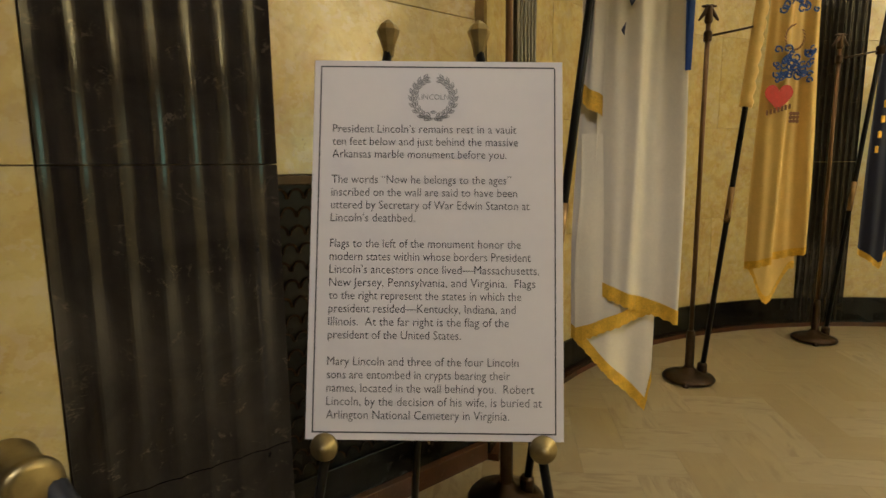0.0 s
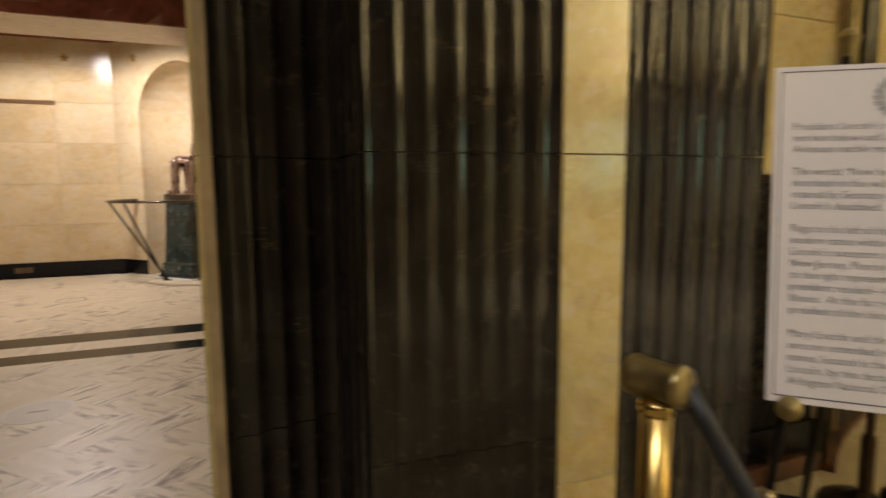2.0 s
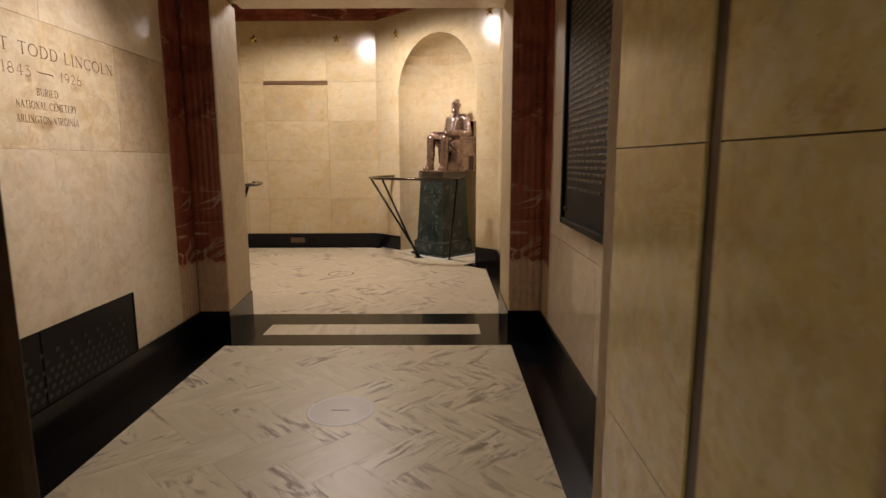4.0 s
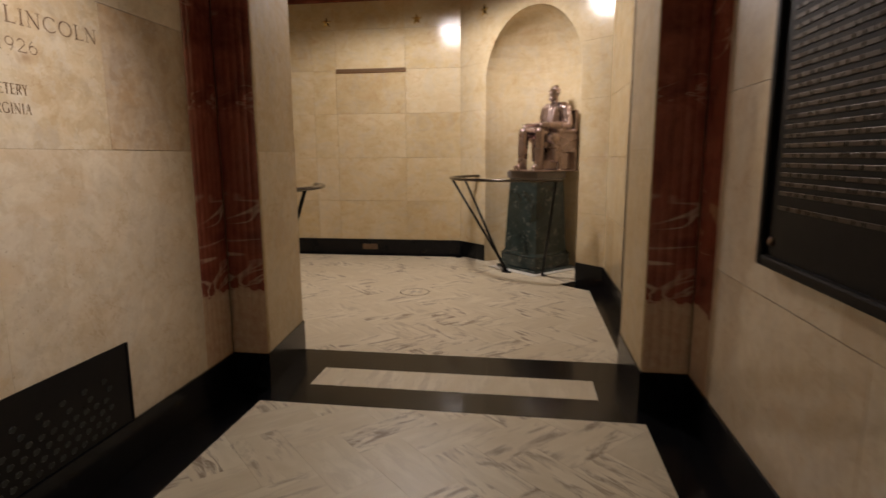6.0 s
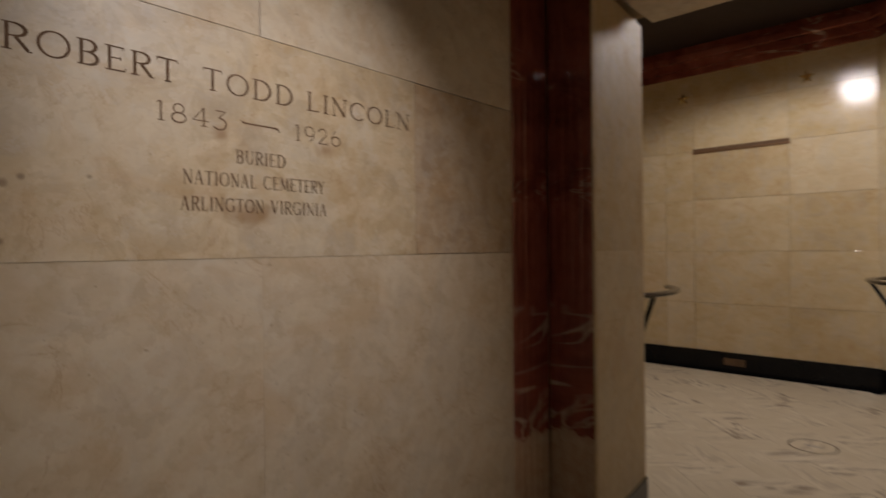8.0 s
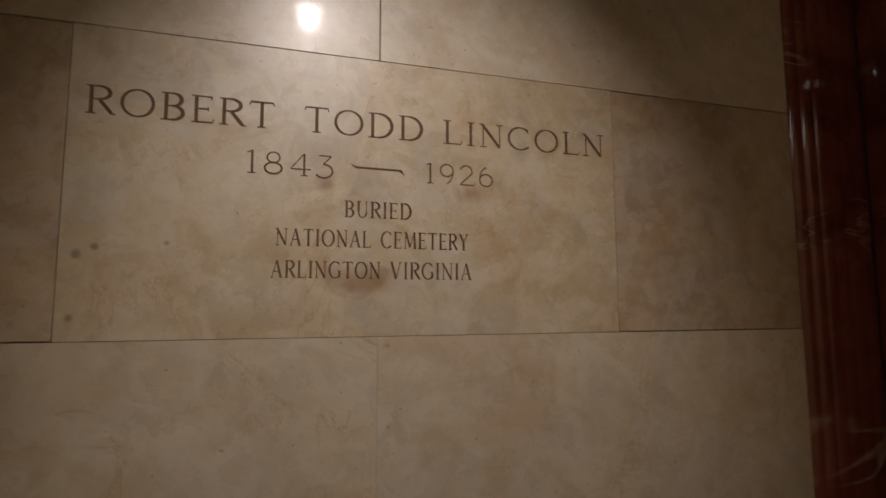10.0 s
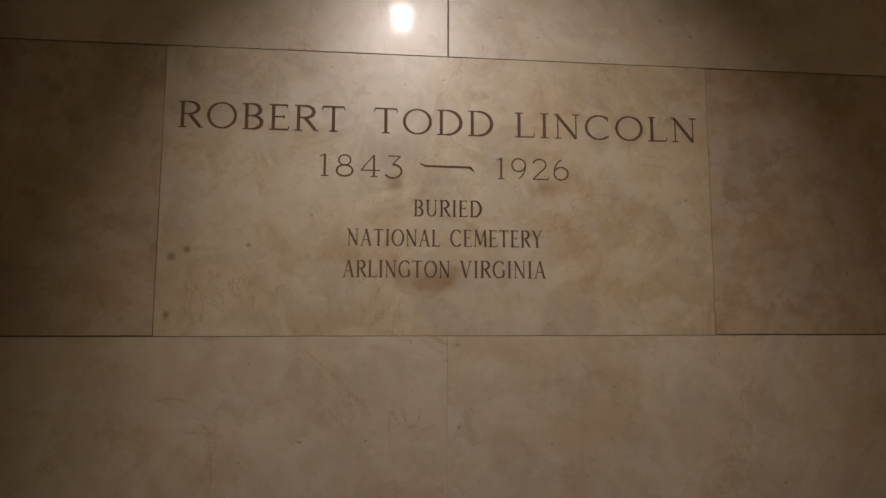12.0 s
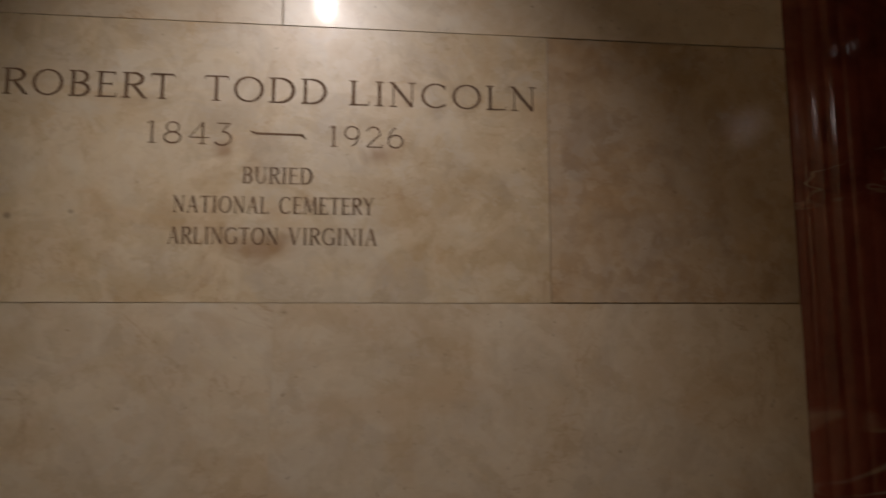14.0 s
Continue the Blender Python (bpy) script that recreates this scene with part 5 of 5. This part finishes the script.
crossbar = part("crossbar", tube(bar, 0.0105, 10), BLACK_PAINT, easel, smooth=True)
for p in bar:
    part("ball", lathe([(0.004, -0.022), (0.018, -0.012), (0.021, 0), (0.018, 0.012), (0.004, 0.022)], 14), DULL_BRASS, crossbar, "brass ball", True, Matrix.Translation(p - N_ * 0.012))
chain_top = top_mid + (Vector((-2.42, 0.33, 0)) - top_mid) * 0.56
for k in range(16):
    part("chain_link", tube([chain_top + Vector((0.018 + 0.004 * math.cos(a) * (k % 2), 0.018 + 0.004 * math.cos(a) * (1 - k % 2), -0.012 * k + 0.008 * math.sin(a))) for a in [2 * math.pi * j / 8 for j in range(8)]], 0.0016, 5, True), DULL_BRASS, easel)


# ---- rope stanchions ----
def stanchion(x, y):
    ob = holder("rope_stanchion", Matrix.Translation((x, y, 0)), "brass crowd-control stanchion with a drum head", "stanchion", "rope stanchions")
    part("base", lathe([(0.16, 0), (0.16, 0.012), (0.13, 0.03), (0.05, 0.05), (0.036, 0.07)], 32), BRASS, ob, smooth=True)
    part("post", lathe([(0.031, 0.06), (0.031, 0.875)], 24), BRASS, ob, smooth=True)
    part("collar", lathe([(0.033, 0.868), (0.037, 0.873), (0.033, 0.88), (0.037, 0.887), (0.030, 0.893), (0.024, 0.90)], 24), BRASS, ob, smooth=True)
    head = lathe([(0.030, -0.062), (0.041, -0.058), (0.044, -0.045), (0.040, -0.035), (0.038, 0.035), (0.044, 0.045), (0.041, 0.058), (0.030, 0.062)], 24)
    part("head", head, DULL_BRASS, ob, "aged brass drum head", True, Matrix.Translation((0, 0, 0.935)) @ Matrix.Rotation(radians(16), 4, "Z") @ Matrix.Rotation(radians(90), 4, "Y"))
    return ob


stanchion(-2.02, -0.645)
stanchion(-0.62, 0.62)
a, b = Vector((-1.985, -0.61, 0.935)), Vector((-0.655, 0.585, 0.935))
rope = part("rope", tube([a.lerp(b, t) - Vector((0, 0, 0.80 * (1 - (2 * t - 1) ** 2))) for t in [i / 40 for i in range(41)]], 0.0185, 12), ROPE, smooth=True)
tagged(rope, "thick black sleeved barrier rope sagging between stanchions", "rope")

# ---- flags on floor stands ----
FERRULE = plain("brown_brass_ferrule", (0.30, 0.19, 0.09), 0.3, 0.9)
TUBE = plain("brown_bronze_tube", (0.15, 0.085, 0.045), 0.35, 0.8)
SIDEWAYS = Vector((0.62, 0.785, 0)).normalized()
AWAY = Vector((-0.785, 0.62, 0)).normalized()


def cloth(bm, left, right, z_top, z_low, folds, deep, rows=26, cols=64, flare=0.75, phase=0.0):
    """A hanging cloth: pleats that open downwards; z_low(u) is its lower edge. Along x, folds in y."""
    grid_ = []
    for j in range(rows + 1):
        v = j / rows
        line = []
        for i in range(cols + 1):
            u = i / cols
            w = flare + (1 - flare) * v
            mid = (left + right) / 2
            x = mid + (left + (right - left) * u - mid) * w + 0.006 * math.sin(9 * u + 7 * v)
            y = deep * (0.55 + 0.45 * v) * (math.sin(folds * 2 * math.pi * u + phase + 0.8 * v) + 0.35 * math.sin(folds * 4.7 * u * math.pi + 2 * phase))
            z = z_top + (z_low(u) - z_top) * v
            line.append(bm.verts.new((x, y, z)))
        grid_.append(line)
    for r0, r1 in zip(grid_, grid_[1:]):
        for i in range(cols):
            bm.faces.new((r0[i], r0[i + 1], r1[i + 1], r1[i]))
    return grid_[-1]


def hem(edge, drop, ob):
    """A fringe below one lower edge."""
    bm = bmesh.new()
    low = [bm.verts.new((v_[0] + 0.0015 * math.sin(40 * k), v_[1] - 0.002, v_[2] - drop + 0.003 * math.sin(7.3 * k))) for k, v_ in enumerate(edge)]
    high = [bm.verts.new((v_[0], v_[1] - 0.003, v_[2] + 0.004)) for v_ in edge]
    for i in range(len(edge) - 1):
        bm.faces.new((high[i], high[i + 1], low[i + 1], low[i]))
    part("fringe", bm, FRINGE, ob, "gold bullion fringe")


def flag_stand(x, y, label, reach=0.30, group="flag stands"):
    ob = holder("flag_stand", Matrix.Translation((x, y, 0)), label, "flag stand", group)
    base = part("base", lathe([(0.155, 0.012), (0.16, 0.02), (0.15, 0.035), (0.09, 0.055), (0.045, 0.07), (0.03, 0.09)], 28), BRONZE, ob, "domed bronze base", True)
    for k in range(3):
        ang = 2 * math.pi * k / 3 + 0.9
        part("foot", lathe([(0.018, 0), (0.02, 0.01), (0.012, 0.022)], 10), BRONZE, base, m=Matrix.Translation((0.15 * math.cos(ang), 0.15 * math.sin(ang), 0)))
    part("sleeve", lathe([(0.03, 0.08), (0.027, 0.10), (0.027, 0.30), (0.022, 0.33)], 14), BRONZE, ob, "fluted sleeve")
    pole = part("pole", tube([(0, 0, 0.3), (0, 0, 2.22)], 0.0145, 12), TUBE, ob, smooth=True)
    part("collar", lathe([(0.02, 2.10), (0.024, 2.11), (0.024, 2.15), (0.02, 2.16)], 14), BRONZE, pole)
    fin = bmesh.new()
    capsule(fin, (0, 0, 2.22), (0, 0, 2.29), 0.024, 0.02)
    for s in (-1, 1):
        capsule(fin, SIDEWAYS * 0.012 * s + Vector((0, 0, 2.28)), SIDEWAYS * 0.055 * s + Vector((0, 0, 2.225)), 0.016, 0.007)
        capsule(fin, SIDEWAYS * 0.012 * s + Vector((0, 0, 2.30)), SIDEWAYS * 0.04 * s + Vector((0, 0, 2.30)), 0.012, 0.006)
    part("finial", fin, BRONZE, pole, "bronze eagle finial", True)
    arm_end = SIDEWAYS * reach + Vector((0, 0, 2.19))
    arm = part("arm", tube([(0, 0, 2.13), arm_end], 0.007, 8), BRONZE, ob, smooth=True)
    part("ring", lathe([(0.026, -0.03), (0.029, -0.02), (0.029, 0.02), (0.026, 0.03)], 16), BRONZE, arm, m=Matrix.Translation(arm_end))
    part("socket", lathe([(0.03, 0), (0.03, 0.06), (0.022, 0.07)], 14), BRONZE, ob, m=Matrix.Translation(SIDEWAYS * 0.085 + Vector((0, 0, 0.045))))
    return ob


def staff_line(x, y, reach):
    foot = Vector((x, y, 0.06)) + SIDEWAYS * 0.085
    head = Vector((x, y, 2.19)) + SIDEWAYS * reach
    return foot, head, (head - foot) / (head.z - foot.z)


def flag(x, y, reach, label, paint, build):
    foot, head, d = staff_line(x, y, reach)
    turn = Matrix((SIDEWAYS, AWAY, Vector((0, 0, 1)))).transposed().to_4x4()
    ob = holder("flag", Matrix.Translation((head.x, head.y, 0)) @ turn, label, "flag", "state flags")
    inv = ob.matrix_basis.inverted()
    at = lambda z: inv @ (foot + d * (z - foot.z))
    staff = part("staff", tube([at(0.05), at(3.0)], 0.0165, 12), BLACK_PAINT, ob, "black flag staff", True)
    part("ferrule", tube([at(1.02), at(1.24)], 0.0195, 12), FERRULE, staff, "brass joint of the staff", True)
    build(ob, at)
    return ob


def stitch(edge):
    return [tuple(v_.co) for v_ in edge]


def white_flag(ob, at):
    b1 = bmesh.new()
    e = stitch(cloth(b1, 0.02, 0.345, 2.75, lambda u: 0.93 - 0.12 * u, 1.6, 0.024, phase=0.4, flare=0.9))
    part("cloth", b1, WHITE_CLOTH, ob, "white silk with pleats", True)
    hem(e, 0.055, ob)
    b2 = bmesh.new()
    e = stitch(cloth(b2, -0.055, 0.285, 1.9, lambda u: 0.74 - 0.35 * u if u < 0.92 else 0.418 + 1.6 * (u - 0.92), 1.1, 0.026, phase=1.6, flare=0.9))
    for v_ in b2.verts:
        v_.co.y += 0.05
    part("cloth", b2, WHITE_CLOTH, ob, "white silk fold hanging lower", True)
    hem([(p[0], p[1] + 0.048, p[2]) for p in e], 0.055, ob)
    b3 = bmesh.new()
    e = stitch(cloth(b3, -0.045, 0.27, 1.5, lambda u: 0.73 + 0.12 * u, 1.1, 0.014, phase=1.0, flare=0.95))
    for v_ in b3.verts:
        v_.co.y += 0.022
    part("cloth", b3, WHITE_CLOTH, ob, "white silk fold", True)
    hem([(p[0], p[1] + 0.018, p[2]) for p in e], 0.055, ob)
    b4 = bmesh.new()
    e = stitch(cloth(b4, -0.045, 0.03, 2.75, lambda u: 1.68 - 0.05 * u, 0.6, 0.012, phase=0.2, flare=1.0))
    part("cloth", b4, WHITE_CLOTH, ob, "white silk hoist end", True)
    hem(e, 0.07, ob)
    b5 = bmesh.new()
    cloth(b5, 0.315, 0.335, 2.75, lambda u: 1.72, 0.4, 0.006, phase=0.3, flare=1.0)
    for v_ in b5.verts:
        v_.co.y -= 0.045
    part("emblem", b5, BLUE_CLOTH, ob, "blue edge of the shield", True)
    em = bmesh.new()
    for pts in (((0.09, 1.99), (0.11, 1.94), (0.145, 2.0), (0.15, 2.3), (0.08, 2.3)), ((0.075, 1.86), (0.088, 1.84), (0.093, 1.89))):
        em.faces.new([em.verts.new((px, -0.052, pz)) for px, pz in pts])
    part("emblem", em, NAVY_CLOTH, ob, "dark blue point of the shield")


def yellow_flag(ob, at):
    b1 = bmesh.new()
    e = stitch(cloth(b1, 0.03, 0.40, 2.75, lambda u: 0.76 + 0.12 * u, 1.7, 0.034, phase=0.9, flare=0.72))
    part("cloth", b1, YELLOW_CLOTH, ob, "buff yellow silk with pleats", True)
    hem(e, 0.045, ob)
    b2 = bmesh.new()
    e = stitch(cloth(b2, 0.05, 0.36, 1.8, lambda u: 0.76 - 0.30 * math.sin(math.pi * min(1, u * 1.1)) ** 1.5 * 0.75, 1.0, 0.016, phase=2.0, flare=0.9))
    for v_ in b2.verts:
        v_.co.y += 0.05
    part("cloth", b2, YELLOW_CLOTH, ob, "buff yellow lower fold", True)
    hem([(p[0], p[1] + 0.048, p[2]) for p in e], 0.045, ob)
    gather = [at(1.72 + 0.03 * k) + Vector((0.004 * math.sin(2.1 * k), 0, 0)) for k in range(34)]
    part("sleeve", tube(gather, 0.036, 12, taper=lambda u: 1.0 + 0.10 * math.sin(70 * u)), YELLOW_CLOTH, ob, "gathered sleeve on the staff", True)
    # embroidery: scrolls, a heart-shaped fruit, a wreath
    blue, red = bmesh.new(), bmesh.new()
    rr = random.Random(8)
    for k in range(46):
        cx, cz = 0.12 + rr.uniform(-0.03, 0.19), rr.choice((2.32, 2.26, 2.02, 1.97, 1.92, 1.89)) + rr.uniform(-0.03, 0.03)
        r = rr.uniform(0.016, 0.036)
        ph = rr.uniform(0, 6)
        t_ = tube([(cx + r * (1 - i / 18) * math.cos(ph + i * 0.45), -0.052, cz + r * (1 - i / 18) * math.sin(ph + i * 0.45)) for i in range(14)], 0.0055, 5)
        me = bpy.data.meshes.new("curl")
        t_.to_mesh(me)
        t_.free()
        blue.from_mesh(me)
        bpy.data.meshes.remove(me)
    heart = [(0.085 * math.sin(t) ** 3 + 0.12, 1.775 + 0.0056 * (13 * math.cos(t) - 5 * math.cos(2 * t) - 2 * math.cos(3 * t) - math.cos(4 * t))) for t in [2 * math.pi * i / 28 for i in range(28)]]
    red.faces.new([red.verts.new((hx, -0.051, hz)) for hx, hz in heart])
    part("embroidery", blue, BLUE_CLOTH, ob, "blue scrollwork")["kind"] = "stuff"
    part("embroidery", red, RED_CLOTH, ob, "red heart shape")
    brown = bmesh.new()
    for k in range(22):
        ang = 2 * math.pi * k / 22
        if 0.6 < ang < 1.6:
            continue
        c = Vector((0.19 + 0.055 * math.cos(ang), 2.11 + 0.07 * math.sin(ang)))
        dd = Vector((-math.sin(ang + 0.5), math.cos(ang + 0.5))) * 0.016
        nn = Vector((-dd.y, dd.x)) * 0.35
        brown.faces.new([brown.verts.new((p.x, -0.051, p.y)) for p in (c - dd, c + nn, c + dd, c - nn)])
    for k in range(7):
        box(brown, (0.05 + 0.022 * k, -0.054, 1.665 + 0.006 * k), (0.062 + 0.022 * k, -0.050, 1.695 + 0.006 * k))
    for k in range(9):
        cx, cz = 0.20 + 0.02 * (k % 3), 1.63 + 0.022 * (k // 3)
        brown.faces.new([brown.verts.new((cx + 0.012 * math.cos(q), -0.051, cz + 0.012 * math.sin(q))) for q in [math.pi * i / 4 for i in range(8)]])
    part("embroidery", brown, plain("brown_embroidery", (0.16, 0.06, 0.02), 0.6), ob, "brown leaf wreath")["kind"] = "stuff"


def navy_flag(ob, at):
    b1 = bmesh.new()
    e = stitch(cloth(b1, 0.0, 0.36, 2.75, lambda u: 0.62 + 0.30 * abs(u - 0.35), 1.6, 0.032, phase=0.5, flare=0.85))
    part("cloth", b1, NAVY_CLOTH, ob, "navy silk with pleats", True)
    hem(e, 0.045, ob)
    b2 = bmesh.new()
    for k in range(5):
        box(b2, (-0.005 + 0.012 * k, -0.05 - 0.002 * k, 1.45 + 0.11 * k), (0.02 + 0.012 * k, -0.04, 1.50 + 0.11 * k), 0.004)
    part("embroidery", b2, FRINGE, ob, "gold embroidery")["kind"] = "stuff"


F0, F1, F2 = (-2.54, 0.90), (-2.725, 2.753), (-2.50, 4.272)
flag_stand(*F0, "brown bronze flag stand with a domed base", 0.32)
flag_stand(*F1, "brown bronze flag stand with a domed base", 0.30)
flag_stand(*F2, "brown bronze flag stand with a domed base", 0.30)
flag(*F0, 0.32, "white silk flag with gold fringe on a black staff", None, white_flag)
flag(*F1, 0.30, "buff yellow silk flag with embroidered arms and gold fringe", None, yellow_flag)
flag(*F2, 0.30, "navy blue silk flag with gold fringe on a black staff", None, navy_flag)

# ---- radiator grille of fish-scale bronze in the chamber ----
GM, GL = frame_of(straight[1], straight[0])
rg = holder("radiator_grille", GM, "dark bronze fish-scale radiator grille in the chamber wall", "radiator grille")
part("back", boxed((0.0, -0.01, 0.24), (GL, 0.002, 1.33)), BLACK_PAINT, rg)
part("rim", boxed((0.0, -0.01, 1.325), (GL, 0.02, 1.358), 0.003), BRONZE, rg)
scales = bmesh.new()
sc = 0.062
for j in range(17):
    for i in range(20):
        cx, cz = 0.03 + i * sc + (sc / 2 if j % 2 else 0), 0.26 + j * 0.0635
        pts = [(cx + sc * 0.5 * math.cos(math.pi * k / 6), cz + sc * 0.62 * math.sin(math.pi * k / 6)) for k in range(7)]
        inner = [(cx + sc * 0.38 * math.cos(math.pi * k / 6), cz + sc * 0.48 * math.sin(math.pi * k / 6)) for k in range(7)]
        va = [scales.verts.new((p[0], 0.010, p[1])) for p in pts]
        vb = [scales.verts.new((p[0], 0.006, p[1])) for p in inner]
        for k in range(6):
            scales.faces.new((va[k], va[k + 1], vb[k + 1], vb[k]))
part("openwork", scales, BRONZE, rg, "open fish-scale pattern")["kind"] = "stuff"

# ---- small window behind the walker, daylight through green leaves ----
win = holder("window_1", frame_of((3.3, 3.1), (3.3, 3.9))[0], "narrow bronze-framed window with green daylight", "window", kind="structure")
part("pane", boxed((0.06, 0.012, 1.25), (0.74, 0.02, 2.15)), glowing("green_daylight", (0.45, 0.85, 0.66), 2.4), win)
for a, b in (((0, 0, 1.19), (0.8, 0.05, 1.25)), ((0, 0, 2.15), (0.8, 0.05, 2.21)), ((0, 0, 1.25), (0.06, 0.05, 2.15)), ((0.74, 0, 1.25), (0.8, 0.05, 2.15))):
    part("frame", boxed(a, b, 0.004), BRONZE, win)

# ---- floor tiles ----
herringbone("floor_corridor", "white marble planks with brown streaks laid in herringbone", [(FAR, BL), (MOUTH_IN, BL), (MOUTH_IN, BR), (FAR, BR)], TILE)
herringbone("floor_mouth", "white marble planks with brown streaks laid in herringbone", [(MOUTH_IN, OPEN_L + 0.03), (MOUTH_OUT + 0.1, OPEN_L + 0.03), (MOUTH_OUT + 0.1, OPEN_R - 0.03), (MOUTH_IN, OPEN_R - 0.03)], TILE)
herringbone("floor_room", "white marble planks with brown streaks laid in herringbone", [(BACK + 0.12, -5.6), (-9.3, -7.25), (DOOR_BACK, -7.25), (DOOR_BACK, SIDE - 0.16), (-9.2, SIDE - 0.16), (BACK + 0.12, -3.12)], TILE)
for name, y0, y1, x0 in (("floor_chamber_south", -5.2, 0.0, MOUTH_OUT + 0.1), ("floor_chamber_north", 0.0, 6.2, -3.4)):
    herringbone(name, "tan marble planks laid in herringbone", [(x0, y0), (3.3, y0), (3.3, y1), (x0, y1)], TILE_TAN, joined=True, centre=(-0.5, 1.0))
